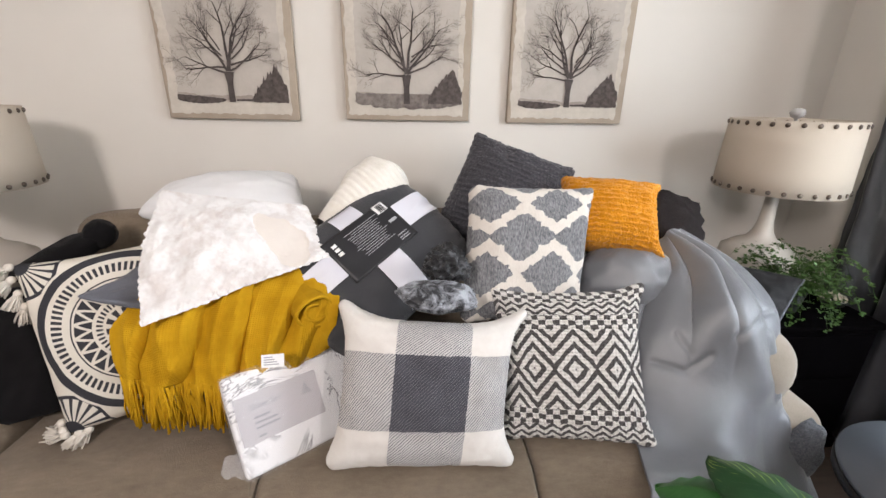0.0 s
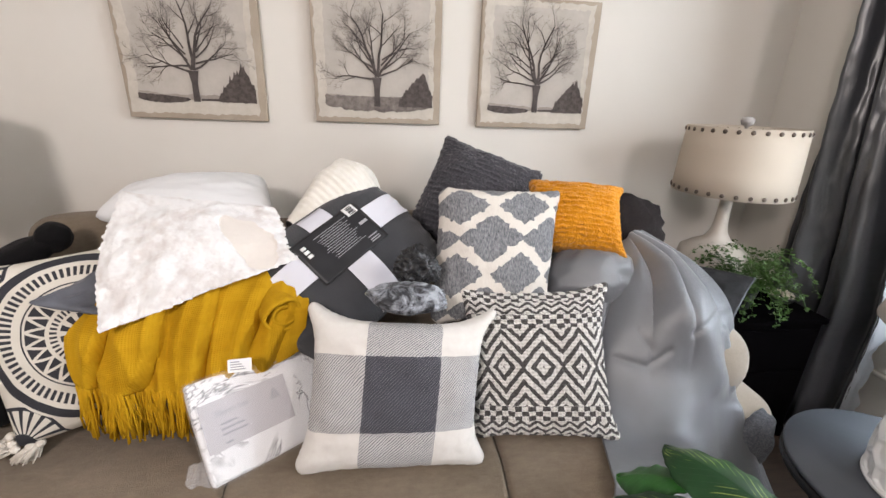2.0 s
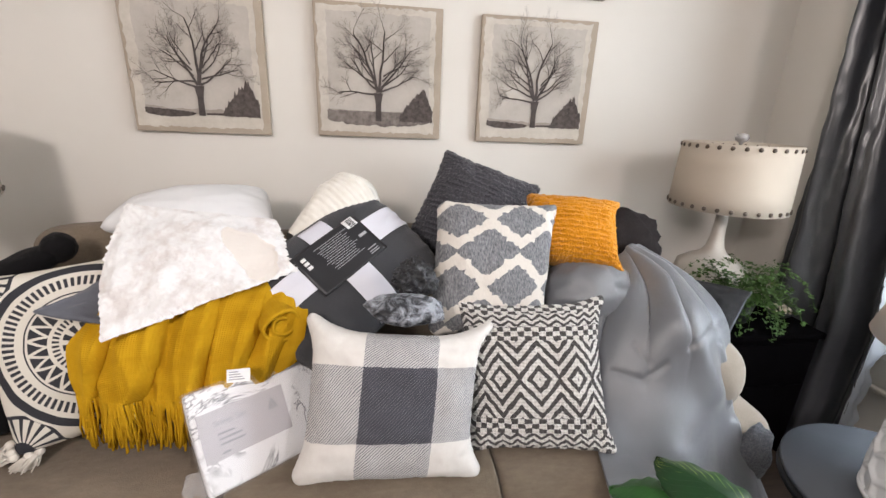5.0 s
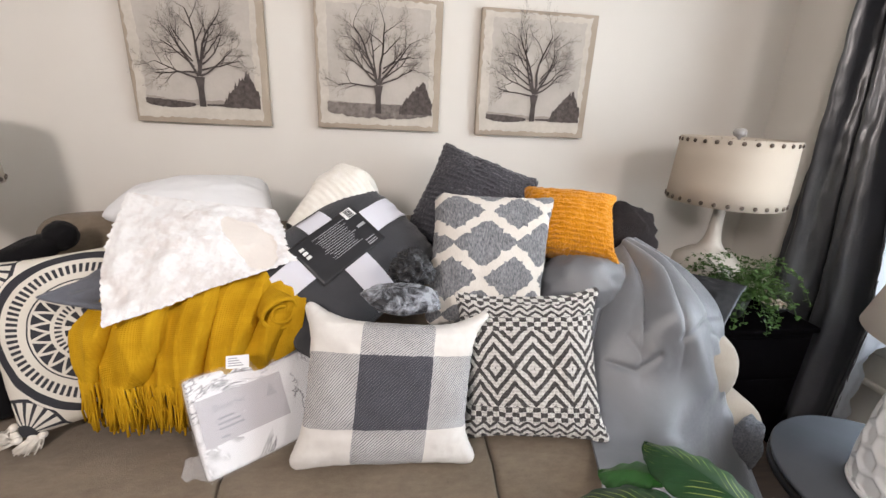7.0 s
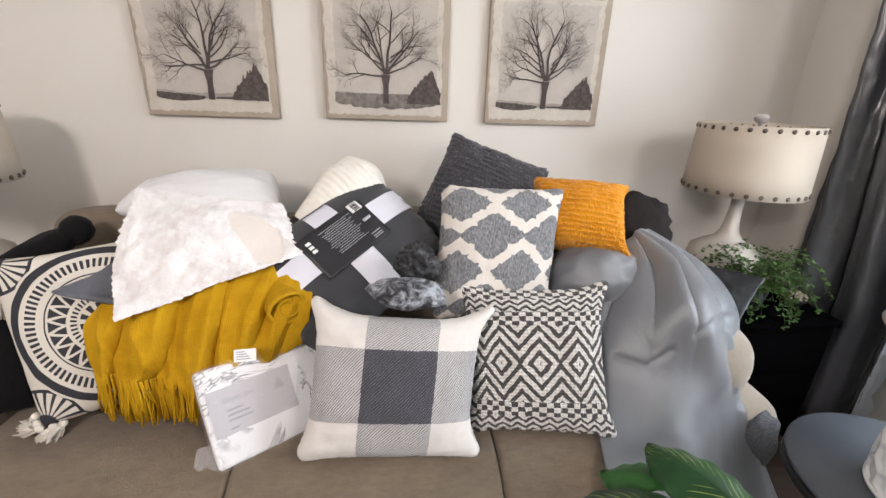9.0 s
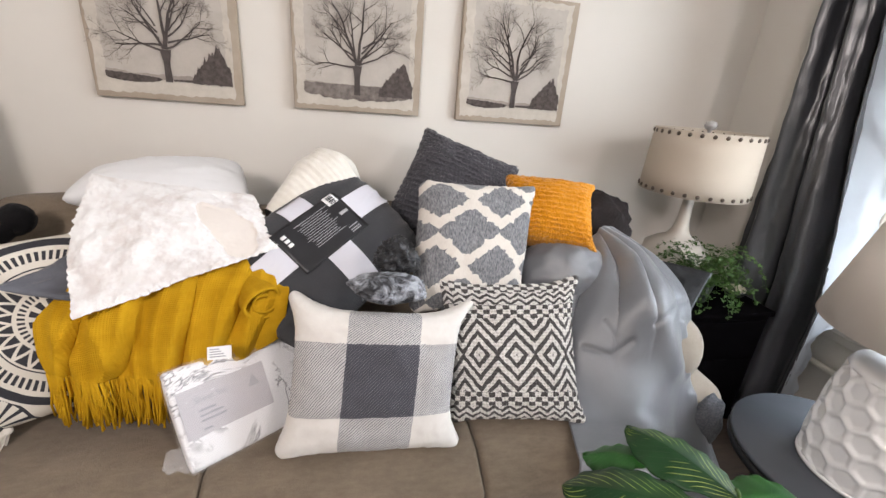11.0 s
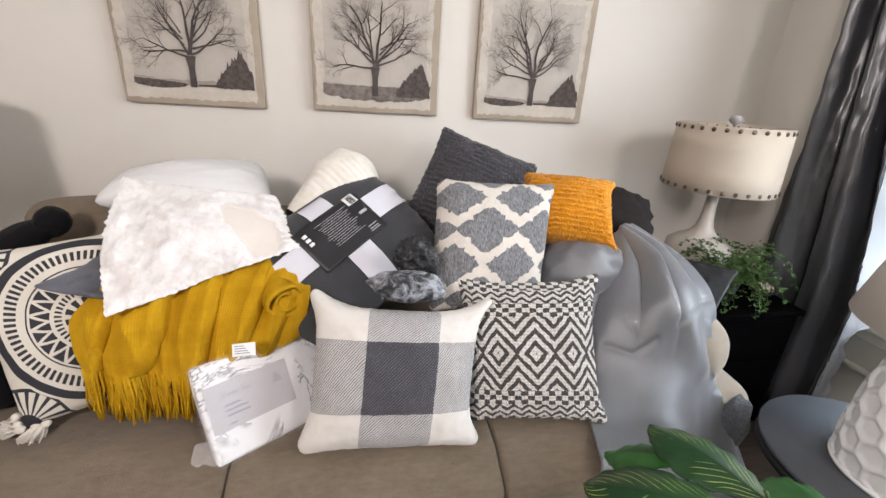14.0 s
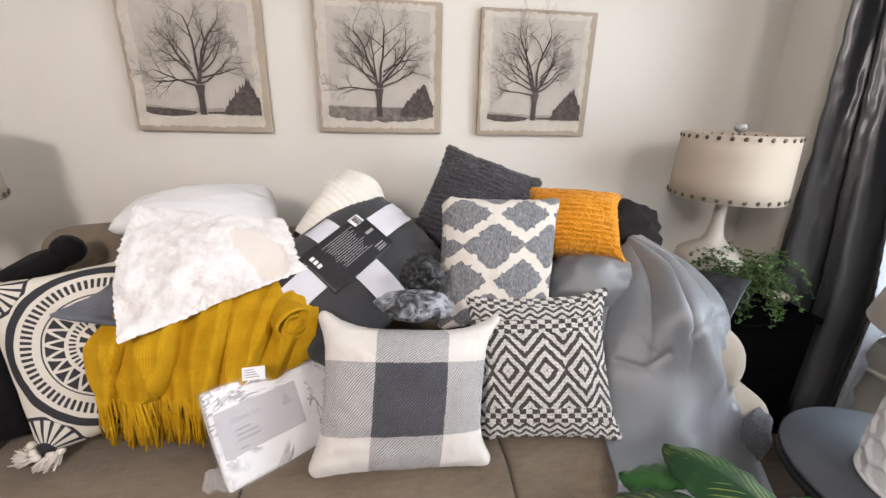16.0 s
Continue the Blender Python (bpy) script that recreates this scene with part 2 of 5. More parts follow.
# black and white tufted diamonds
m_zig = Mat("tufted_diamond_weave", 0.95, sheen=0.1, spec=0.1)
zx, zy0 = m_zig.uv()
zx = zx + (m_zig.noise(45, 2) - 0.5) * 0.012
zy = zy0 + (m_zig.noise(40, 2) - 0.5) * 0.012
dx = ((zx * 4.08 + 0.46).fract() - 0.5).absv() * 2.0
zv = (zy - 0.47).absv()
lines = ((dx * 0.133 + zv) * 13.0 - 0.1).fract().between(0.0, 0.51)
check = ((zx * 11.5).fract().lt(0.5) * 2.0 - 1.0) * ((zy * 15.0).fract().lt(0.5) * 2.0 - 1.0)
check = check.gt(0.0)
small = ((zx * 10.2).tri() * 0.8 + zy * 21.0).fract().lt(0.53)
zc = (zy - 0.47).absv()
in_mid = zc.lt(0.235)
in_check = zc.between(0.235, 0.335).maxv(zc.gt(0.44))
zfac = in_mid * lines + in_check * check + (in_mid.maxv(in_check)).inv() * small
m_zig.color(m_zig.mix(zfac, m_zig.mix(m_zig.noise(200, 2), (0.045, 0.042, 0.042), (0.13, 0.124, 0.12)), m_zig.mix(m_zig.noise(180, 2), (0.64, 0.615, 0.58), (0.82, 0.80, 0.77))))
m_zig.bump(zfac * 1.0 + m_zig.noise(350, 3) * 0.6 + ((zy * 300.0).sin() * 0.25) + ((zx * 260.0).sin() * 0.2), 0.005)
# grey and cream trellis
m_trel = Mat("grey_trellis_weave", 0.95, sheen=0.1, spec=0.1)
tx, ty = m_trel.uv()
# lobed cells outlined in cream, in staggered rows
ty2 = ty + (m_trel.noise(60, 2) - 0.5) * 0.03
tx2 = tx - (ty - 0.5) * 0.05 + (m_trel.noise(52, 2) - 0.5) * 0.03
cellx = (((tx2 - 0.135) / 0.49 + 0.5).fract() - 0.5).absv() * 0.49
celly = (((ty2 - 0.825) / 0.50 + 0.5).fract() - 0.5).absv() * 0.50
wide = (cellx / 0.212).maxv(celly / 0.070)
tall = (cellx / 0.095).maxv(celly / 0.148)
slant = (cellx / 0.212 + celly / 0.148) / 1.28
cell = wide.minv(tall).minv(slant)
tline = cell.between(0.81, 1.26)
tg = m_trel.noise(240, 3, stretch=(1, 0.35, 1))
tgrey = m_trel.mix(m_trel.ramp(tg * 0.7 + m_trel.noise(60, 2, stretch=(4, 1, 1)) * 0.3, 0.35, 0.65), (0.085, 0.088, 0.098), (0.29, 0.292, 0.30))
tcream = m_trel.mix(tg, (0.58, 0.535, 0.48), (0.70, 0.66, 0.60))
m_trel.color(m_trel.mix(tline, tgrey, tcream))
m_trel.bump(tg + tline * 0.5, 0.0018)
# mandala print
m_mand = Mat("mandala_print_cotton", 0.9, spec=0.1)
mx, my = m_mand.uv()
mx, my = mx - 0.52, my - 0.5
mr = (mx * mx + my * my).sqrt()
ma = my.op("ARCTAN2", mx) * (1 / (2 * math.pi)) + 0.5
ring = mr.between(0.425, 0.475)
dashes = mr.between(0.335, 0.395) * (ma * 76.0).fract().lt(0.55)
tri_f = (ma * 22.0).tri()
zz = mr.between(0.185, 0.275) * ((tri_f - (mr - 0.185) / 0.09).absv().gt(0.22)) 
inner = mr.between(0.13, 0.165) * (ma * 40.0).fract().lt(0.5)
petal = mr.lt(0.115) * (ma * 12.0).tri().gt(0.45)
outer_ring = mr.between(0.287, 0.295)
cxv, cyv = mx.absv() * -1.0 + 0.475, my.absv() * -1.0 + 0.475
cr = (cxv * cxv + cyv * cyv).sqrt()
ca = cyv.op("ARCTAN2", cxv) * (2 / math.pi)
fan = cr.lt(0.20) * mr.gt(0.49) * (((ca * 5.0).tri().lt(0.62) * cr.between(0.05, 0.18)).inv())
mf = ring.maxv(dashes).maxv(zz).maxv(inner).maxv(petal).maxv(outer_ring).maxv(fan)
m_mand.color(m_mand.mix(mf, m_mand.mix(m_mand.noise(400, 2), (0.60, 0.56, 0.49), (0.68, 0.64, 0.57)), m_mand.mix(m_mand.noise(300, 2), (0.03, 0.03, 0.036), (0.055, 0.055, 0.062))))
m_mand.bump(m_mand.noise(700, 2), 0.0006)
# mottled grey fur
m_mott = Mat("mottled_grey_fur", 0.42, sheen=0.1, spec=0.4)
mo = m_mott.noise(24, 5, 0.65, warp=1.2)
m_mott.color(m_mott.mix(m_mott.ramp(mo, 0.42, 0.62), (0.012, 0.013, 0.017), (0.34, 0.36, 0.4)))
m_mott.bump(mo + m_mott.noise(260, 3) * 0.4, 0.003)
m_mottd = Mat("dark_crushed_fur", 0.28, sheen=0.0, spec=0.6)
mo = m_mottd.noise(30, 5, 0.7, warp=1.5)
m_mottd.color(m_mottd.mix(m_mottd.ramp(mo, 0.5, 0.7), (0.006, 0.006, 0.008), (0.16, 0.17, 0.19)))
m_mottd.bump(mo + m_mottd.noise(200, 3) * 0.4, 0.006)
m_darkfuzz = cloth("dark_brown_fuzzy_throw", (0.010, 0.008, 0.008), (0.026, 0.021, 0.021), grain=180, blot=25, depth=0.004, sheen=0.0)
m_tweed = cloth("grey_tweed", (0.05, 0.055, 0.065), (0.2, 0.21, 0.23), grain=300, blot=120, depth=0.003)
# leaf, variegated along the ribs
m_leaf = Mat("variegated_leaf", 0.42, spec=0.3)
lx, ly = m_leaf.uv()
ribv = ((ly - (lx - 0.5).absv() * 0.75) * 11.0 + (m_leaf.noise(9, 2) - 0.5) * 0.8).fract()
streak = m_leaf.ramp((ribv - 0.5).absv(), 0.10, 0.03) * m_leaf.ramp((lx - 0.5).absv(), 0.05, 0.09) * m_leaf.ramp((lx - 0.5).absv(), 0.42, 0.34) * m_leaf.ramp(m_leaf.noise(12, 2), 0.40, 0.50)
lgrn = m_leaf.mix(m_leaf.ramp(m_leaf.noise(10, 3), 0.3, 0.7), (0.005, 0.026, 0.008), (0.014, 0.058, 0.015))
m_leaf.color(m_leaf.mix(streak * 0.85, lgrn, (0.40, 0.48, 0.12)))
m_leaf.bump(ribv, 0.002)
m_leafb = Mat("bright_leaf", 0.4, spec=0.4)
lx, ly = m_leafb.uv()
m_leafb.color(m_leafb.mix(m_leafb.ramp(m_leafb.noise(12, 3), 0.3, 0.7), (0.012, 0.07, 0.014), (0.035, 0.15, 0.025)))
m_leafb.bump(((ly - (lx - 0.5).absv() * 0.55) * 12.0).fract(), 0.002)
m_fern = plain("fern_green", (0.065, 0.135, 0.025), 0.6, var=0.6, scale=30)
m_stem = plain("green_stem", (0.06, 0.12, 0.03), 0.5, var=0.3)
m_soil = plain("dark_soil", (0.02, 0.015, 0.01), 0.9, var=0.4, scale=80, depth=0.003)
m_pot = plain("black_pot", (0.015, 0.015, 0.016), 0.4, var=0.2)
m_stone = plain("pale_pebbles", (0.55, 0.48, 0.4), 0.7, var=0.3, scale=40)

# ---------------- mesh helpers ----------------
V = Vector


def link(name, bm, mat_, parent=None, label="", smooth=True, uv=None):
    me = bpy.data.meshes.new(name)
    bm.normal_update()
    bm.to_mesh(me)
    bm.free()
    if smooth:
        me.shade_smooth()
    if mat_:
        me.materials.append(mat_.m)
    ob = new(name, me)
    if parent:
        ob.parent = parent
    if label:
        ob["label"] = label
    return ob


def part(name, bm, mat_, parent, label="", smooth=True):
    return link(name, bm, mat_, parent, label, smooth)


def thing(name, at, label, category, group="", kind=""):
    ob = new(name)
    ob.empty_display_size = 0.05
    ob.location = at
    return tagged(ob, label, category, group, kind)


def rbox(x0, x1, y0, y1, z0, z1, r=0.01, seg=3):
    bm = bmesh.new()
    bmesh.ops.create_cube(bm, size=1)
    for v in bm.verts:
        v.co = ((x0 + x1) / 2 + v.co.x * (x1 - x0), (y0 + y1) / 2 + v.co.y * (y1 - y0), (z0 + z1) / 2 + v.co.z * (z1 - z0))
    if r:
        bmesh.ops.bevel(bm, geom=bm.edges[:], offset=r, segments=seg, profile=0.5, affect="EDGES")
    return bm


def lathe(profile, n=48, cx=0.0, cy=0.0):
    """A solid of revolution round z from (radius, height) pairs."""
    bm = bmesh.new()
    rings = []
    for r, z in profile:
        rings.append([bm.verts.new((cx + r * math.cos(2 * math.pi * i / n), cy + r * math.sin(2 * math.pi * i / n), z)) for i in range(n)])
    for a, b in zip(rings, rings[1:]):
        for i in range(n):
            bm.faces.new((a[i], a[(i + 1) % n], b[(i + 1) % n], b[i]))
    for ring, flip in ((rings[0], True), (rings[-1], False)):
        if profile[0 if flip else -1][0] > 1e-4:
            bm.faces.new(ring[::-1] if flip else ring)
    bmesh.ops.remove_doubles(bm, verts=bm.verts, dist=1e-5)
    return bm


def tube(points, r0, r1, n=6):
    bm = bmesh.new()
    rings = []
    pts = [V(p) for p in points]
    for i, p in enumerate(pts):
        d = (pts[min(i + 1, len(pts) - 1)] - pts[max(i - 1, 0)]).normalized()
        a = d.orthogonal().normalized()
        b = d.cross(a)
        r = r0 + (r1 - r0) * i / (len(pts) - 1)
        rings.append([bm.verts.new(p + (a * math.cos(6.2832 * k / n) + b * math.sin(6.2832 * k / n)) * r) for k in range(n)])
    for a, b in zip(rings, rings[1:]):
        m = min(range(n), key=lambda s: (a[0].co - b[s].co).length)
        for k in range(n):
            bm.faces.new((a[k], a[(k + 1) % n], b[(k + 1 + m) % n], b[(k + m) % n]))
    bm.faces.new(rings[0][::-1])
    bm.faces.new(rings[-1])
    return bm


def merge(dst, src):
    me = bpy.data.meshes.new("tmp")
    src.to_mesh(me)
    src.free()
    dst.from_mesh(me)
    bpy.data.meshes.remove(me)
    return dst


def grid(fn, nu, nv, mask=None):
    """A sheet fn(u, v) -> place for u, v in 0..1, with its uv map."""
    bm = bmesh.new()
    lay = bm.loops.layers.uv.new("uv")
    vs = [[bm.verts.new(fn(i / nu, j / nv)) for i in range(nu + 1)] for j in range(nv + 1)]
    for j in range(nv):
        for i in range(nu):
            f = bm.faces.new((vs[j][i], vs[j][i + 1], vs[j + 1][i + 1], vs[j + 1][i]))
            for l, (a, b) in zip(f.loops, ((i, j), (i + 1, j), (i + 1, j + 1), (i, j + 1))):
                l[lay].uv = (a / nu, b / nv)
    return bm


def spline(ps, t):
    """Catmull-Rom through ps, t in 0..1."""
    n = len(ps) - 1
    i = min(int(t * n), n - 1)
    f = t * n - i
    p0, p1, p2, p3 = (V(ps[max(0, min(n, k))]) for k in (i - 1, i, i + 1, i + 2))
    return 0.5 * ((2 * p1) + (p2 - p0) * f + (2 * p0 - 5 * p1 + 4 * p2 - p3) * f * f + (3 * p1 - p0 - 3 * p2 + p3) * f ** 3)


def loft(columns, u, v):
    return spline([spline(c, v) for c in columns], u)


def nz(p, s, seed=0.0):
    return noise.noise(V(p) * s + V((seed, seed * 1.7, -seed)))


def pillow(name, tl, tr, br, bl, thick, mat_, label, edges=(0.05, 0.05, 0.025, 0.05), n=44, power=0.42, lumps=0.006, seed=1.0, corner=0.045, fuzz=0.0, ribs=0):
    """A stuffed cushion hung between its four corners; its object stands at the middle.
    edges: how far the left, right, lower and upper edges are drawn in."""
    tl, tr, br, bl = V(tl), V(tr), V(br), V(bl)
    c = (tl + tr + br + bl) / 4
    tl, tr, br, bl = (c + (q - c) * (1 + corner * 0.9) for q in (tl, tr, br, bl))
    ex = ((tr - tl) + (br - bl)).normalized()
    nn = ex.cross((tl - bl) + (tr - br)).normalized()
    if nn.y > 0:
        nn = -nn
    ey = nn.cross(ex)
    basis = Matrix((ex, ey, nn)).transposed()
    inv = basis.inverted()
    w = ((tr - tl).length + (br - bl).length) / 2
    h = ((tl - bl).length + (tr - br).length) / 2
    bm = bmesh.new()
    lay = bm.loops.layers.uv.new("uv")

    def at(u, v, side):
        a, b = 2 * u - 1, 2 * v - 1
        ea, eb = 1 - a * a, 1 - b * b
        uu = 0.5 + a / 2 * (1 - edges[0 if a < 0 else 1] * (1 - b ** 4) * 2 * abs(a) ** 1.5)
        vv = 0.5 + b / 2 * (1 - edges[2 if b < 0 else 3] * (1 - a ** 4) * 2 * abs(b) ** 1.5)
        uu, vv = 0.5 + (uu - 0.5) * (1 - corner * abs(b) ** 16), 0.5 + (vv - 0.5) * (1 - corner * abs(a) ** 16)
        p = (bl * (1 - uu) + br * uu) * (1 - vv) + (tl * (1 - uu) + tr * uu) * vv
        puff = max(ea * eb, 0) ** power * thick / 2
        q = inv @ (p - c)
        wr = nz((a * 2.2, b * 2.2, side * 3), 1.1, seed) * lumps * 1.5 + nz((a * 6, b * 6, side), 1.0, seed + 4) * lumps * 0.7
        q.z += side * puff + wr * min(1.0, ea * eb * 4 + 0.25)
        if fuzz:
            q.x += fuzz * (nz((a * 16, b * 16, 1), 1.0, seed) + 0.6 * nz((a * 34, b * 34, 2), 1.0, seed))
            q.y += fuzz * (nz((a * 16, b * 16, 5), 1.0, seed) + 0.6 * nz((a * 34, b * 34, 6), 1.0, seed))
        if ribs:
            r = 0.5 - abs(math.sin(v * ribs * math.pi + 0.8 * nz((a * 4, b * 4, 9), 1.0, seed)))
            q.z -= side * 0.006 * r * min(1.0, ea * eb * 6)
            q.x -= math.copysign(0.005 * r * abs(a) ** 12, a)
        return q

    for side in (1, -1):
        vs = [[bm.verts.new(at(i / n, j / n, side)) for i in range(n + 1)] for j in range(n + 1)]
        for j in range(n):
            for i in range(n):
                quad = (vs[j][i], vs[j][i + 1], vs[j + 1][i + 1], vs[j + 1][i])
                uvs = ((i, j), (i + 1, j), (i + 1, j + 1), (i, j + 1))
                if side < 0:
                    quad, uvs = quad[::-1], uvs[::-1]
                f = bm.faces.new(quad)
                for l, (p, q) in zip(f.loops, uvs):
                    l[lay].uv = (p / n, q / n)
    bmesh.ops.remove_doubles(bm, verts=bm.verts, dist=0.0008)
    ob = link(name, bm, mat_)
    ob.matrix_world = Matrix.Translation(c) @ basis.to_4x4()
    return tagged(ob, label, "pillow", "", ""), at


def lump(name, center, radii, mat_, label, category, amp=0.2, seed=0.0, freq=1.6, sub=4, rot=(0, 0, 0), parent=None, crumple=0.0):
    bm = bmesh.new()
    bmesh.ops.create_icosphere(bm, subdivisions=sub, radius=1)
    for v in bm.verts:
        k = 1 + amp * nz(v.co, freq, seed) + amp * 0.5 * nz(v.co, freq * 2.7, seed + 3)
        k += crumple * (0.25 - abs(nz(v.co, 2.6, seed + 7)) - 0.6 * abs(nz(v.co, 6.0, seed + 9)))
        v.co = V((v.co.x * radii[0], v.co.y * radii[1], v.co.z * radii[2])) * k
    ob = link(name, bm, mat_, parent)
    ob.matrix_world = pose(*center, *rot)
    return tagged(ob, label, category) if category else ob


# ---------------- room ----------------
X0, X1, Y0, Y1, H = -2.5, 2.1, -2.6, 2.0, 2.5
WY0, WY1, WZ0, WZ1 = -0.5, 1.16, 0.60, 2.08


def structure(name, bm, mat_, label="", category="", smooth=False):
    return tagged(link(name, bm, mat_, smooth=smooth), label, category, kind="structure")


structure("floor", rbox(X0 - 0.15, X1 + 0.15, Y0 - 0.15, Y1 + 0.15, -0.12, 0.0, 0), m_floor, "dark brown wooden floor boards", "floor")
structure("ceiling", rbox(X0 - 0.15, X1 + 0.15, Y0 - 0.15, Y1 + 0.15, H, H + 0.12, 0), m_ceil, "plain white painted ceiling", "ceiling")
structure("wall_north", rbox(X0 - 0.15, X1 + 0.15, Y1, Y1 + 0.15, 0, H, 0), m_wall, "warm off-white painted wall behind the sofa", "wall")
structure("wall_south", rbox(X0 - 0.15, X1 + 0.15, Y0 - 0.15, Y0, 0, H, 0), m_wall, "warm off-white painted wall", "wall")
structure("wall_west", rbox(X0 - 0.15, X0, Y0, Y1, 0, H, 0), m_wall, "warm off-white painted wall", "wall")
east = bmesh.new()
for y0, y1, z0, z1 in ((Y0, WY0, 0, H), (WY1, Y1, 0, H), (WY0, WY1, 0, WZ0), (WY0, WY1, WZ1, H)):
    merge(east, rbox(X1, X1 + 0.15, y0, y1, z0, z1, 0))
structure("wall_east", east, m_wall, "warm off-white painted wall with a window", "wall")
win = thing("window_1", (X1 + 0.1, (WY0 + WY1) / 2, WZ0), "painted wooden sash window with a deep moulded sill", "window", kind="structure")


def off(ob, at):
    """Put the world-built mesh of a part under its thing."""
    ob.data.transform(Matrix.Translation(-V(at)))
    return ob


wa = win.location
for y0, y1, z0, z1 in ((WY0, WY0 + 0.05, WZ0, WZ1), (WY1 - 0.05, WY1, WZ0, WZ1), (WY0 + 0.05, WY1 - 0.05, WZ1 - 0.05, WZ1), (WY0 + 0.05, WY1 - 0.05, WZ0, WZ0 + 0.06), (WY0 + 0.05, WY1 - 0.05, 1.32, 1.37), (0.30, 0.335, WZ0 + 0.06, 1.32), (0.30, 0.335, 1.37, WZ1 - 0.05)):
    off(part("window_frame", rbox(X1 + 0.06, X1 + 0.11, y0, y1, z0, z1, 0.006), m_paperwhite, win), wa)
for y0, y1 in ((WY0 + 0.05, 0.30), (0.335, WY1 - 0.05)):
    for z0, z1 in ((WZ0 + 0.06, 1.32), (1.37, WZ1 - 0.05)):
        g = off(part("pane", rbox(X1 + 0.083, X1 + 0.087, y0, y1, z0, z1, 0), m_glass, win), wa)
        g.visible_shadow = False
# casing, sill and the stepped apron under it
for y0, y1, z0, z1 in ((WY0 - 0.09, WY0, WZ0, WZ1 + 0.09), (WY1, WY1 + 0.09, WZ0, WZ1 + 0.09), (WY0, WY1, WZ1, WZ1 + 0.09)):
    off(part("casing", rbox(X1 - 0.025, X1 - 0.001, y0, y1, z0, z1, 0.005), m_trim, win), wa)
off(part("window_sill", rbox(X1 - 0.075, X1 + 0.058, WY0 - 0.12, WY1 + 0.12, WZ0 - 0.035, WZ0 - 0.001, 0.008), m_trim, win), wa)
off(part("sill_moulding", rbox(X1 - 0.045, X1 - 0.001, WY0 - 0.1, WY1 + 0.1, WZ0 - 0.085, WZ0 - 0.036, 0.012), m_trim, win), wa)
off(part("apron", rbox(X1 - 0.028, X1 - 0.001, WY0 - 0.1, WY1 + 0.1, WZ0 - 0.2, WZ0 - 0.086, 0.006), m_trim, win), wa)
off(part("apron_bead", rbox(X1 - 0.04, X1 - 0.001, WY0 - 0.1, WY1 + 0.1, WZ0 - 0.225, WZ0 - 0.2005, 0.008), m_trim, win), wa)
structure("baseboard", rbox(X0 + 0.01, X1 - 0.01, Y1 - 0.018, Y1 - 0.001, 0.0, 0.11, 0.004), m_trim, "painted wooden baseboard", "baseboard")

# ceiling lamp behind the camera
for lx, ly, watts in PENDANTS:
    cl = thing("pendant_lamp", (lx, ly, H), "white glass pendant lamp hanging from the ceiling, lit", "ceiling lamp", "pendant lamps")
    part("canopy", lathe([(0.0, -0.03), (0.06, -0.03), (0.06, -0.001), (0.0, -0.001)], 30), m_stud, cl)
    part("cord", tube([(0, 0, -0.03), (0, 0, -0.08), (0, 0, -0.12)], 0.004, 0.004, 8), m_darkmetal, cl)
    part("glass_shade", lathe([(0.02, -0.11), (0.10, -0.12), (0.17, -0.20), (0.166, -0.20), (0.098, -0.125), (0.02, -0.115)], 40), m_paperwhite, cl)

# ---------------- curtain ----------------
cur = thing("curtain", (1.95, 1.42, 0.0), "charcoal satin curtain gathered beside the window, pale lining edge", "curtain")


def curtain_width(v):
    return 0.20 + 0.36 * min(v, 0.72)


def curtain_at(u, v):
    z = 2.2 - 2.17 * v
    y = 1.60 - curtain_width(v) * u
    ph = u * 15.5 + 0.5 * math.sin(v * 2.2) + 0.9 * nz((u * 2, v * 1.6, 3), 1.0)
    fold = math.sin(ph) * (0.04 + 0.012 * v) + 0.012 * math.sin(ph * 2.3 + v * 2)
    pucker = 0.006 * nz((u * 14, v * 30, 4), 1.0) + 0.004 * math.sin(v * 120 + u * 9) * max(0.0, u - 0.55)
    x = 1.94 + fold + 0.02 * nz((u * 5, v * 4, 0), 1.0) + pucker
    return V((x, y, z)) - cur.location


def lining_at(u, v):
    z = 2.2 - 2.17 * v
    edge = 1.0 + 0.16 * nz((v * 9, 1, 0), 1.0) + 0.12 * nz((v * 23, 4, 0), 1.0)
    reach = max(0.06, min(1.0, (0.80 - v) * 6))
    x = 1.935 + 0.06 * u
    crumple = 0.022 * nz((v * 16, u * 1.5, 2), 1.0) + 0.012 * nz((v * 40, u * 3, 7), 1.0)
    return V((x, 1.603 - curtain_width(v) - 0.105 * u * edge * reach + crumple * (0.3 + u), z)) - cur.location


sol = part("drape", grid(curtain_at, 150, 130), m_curtain, cur)
sol.modifiers.new("thick", "SOLIDIFY").thickness = 0.004
lin = part("lining_edge", grid(lining_at, 16, 240), m_lining, cur, "pale blue-grey lining edge")
rod = thing("curtain_rod", (1.98, 0.4, 2.22), "dark metal curtain rod above the window", "curtain rod")
off(part("pole", tube([(1.98, -0.75, 2.22), (1.98, 0.4, 2.22), (1.98, 1.82, 2.22)], 0.012, 0.012, 12), m_darkmetal, rod), rod.location)
for by in (-0.6, 1.75):
    off(part("bracket", rbox(1.985, 2.1, by - 0.01, by + 0.01, 2.21, 2.23, 0.002), m_darkmetal, rod), rod.location)

# ---------------- sofa ----------------
SX0, SX1 = -0.965, 0.93
sofa = thing("sofa", (0.088, 1.3, 0.0), "taupe microfibre three-seat sofa with rounded cushions", "sofa")


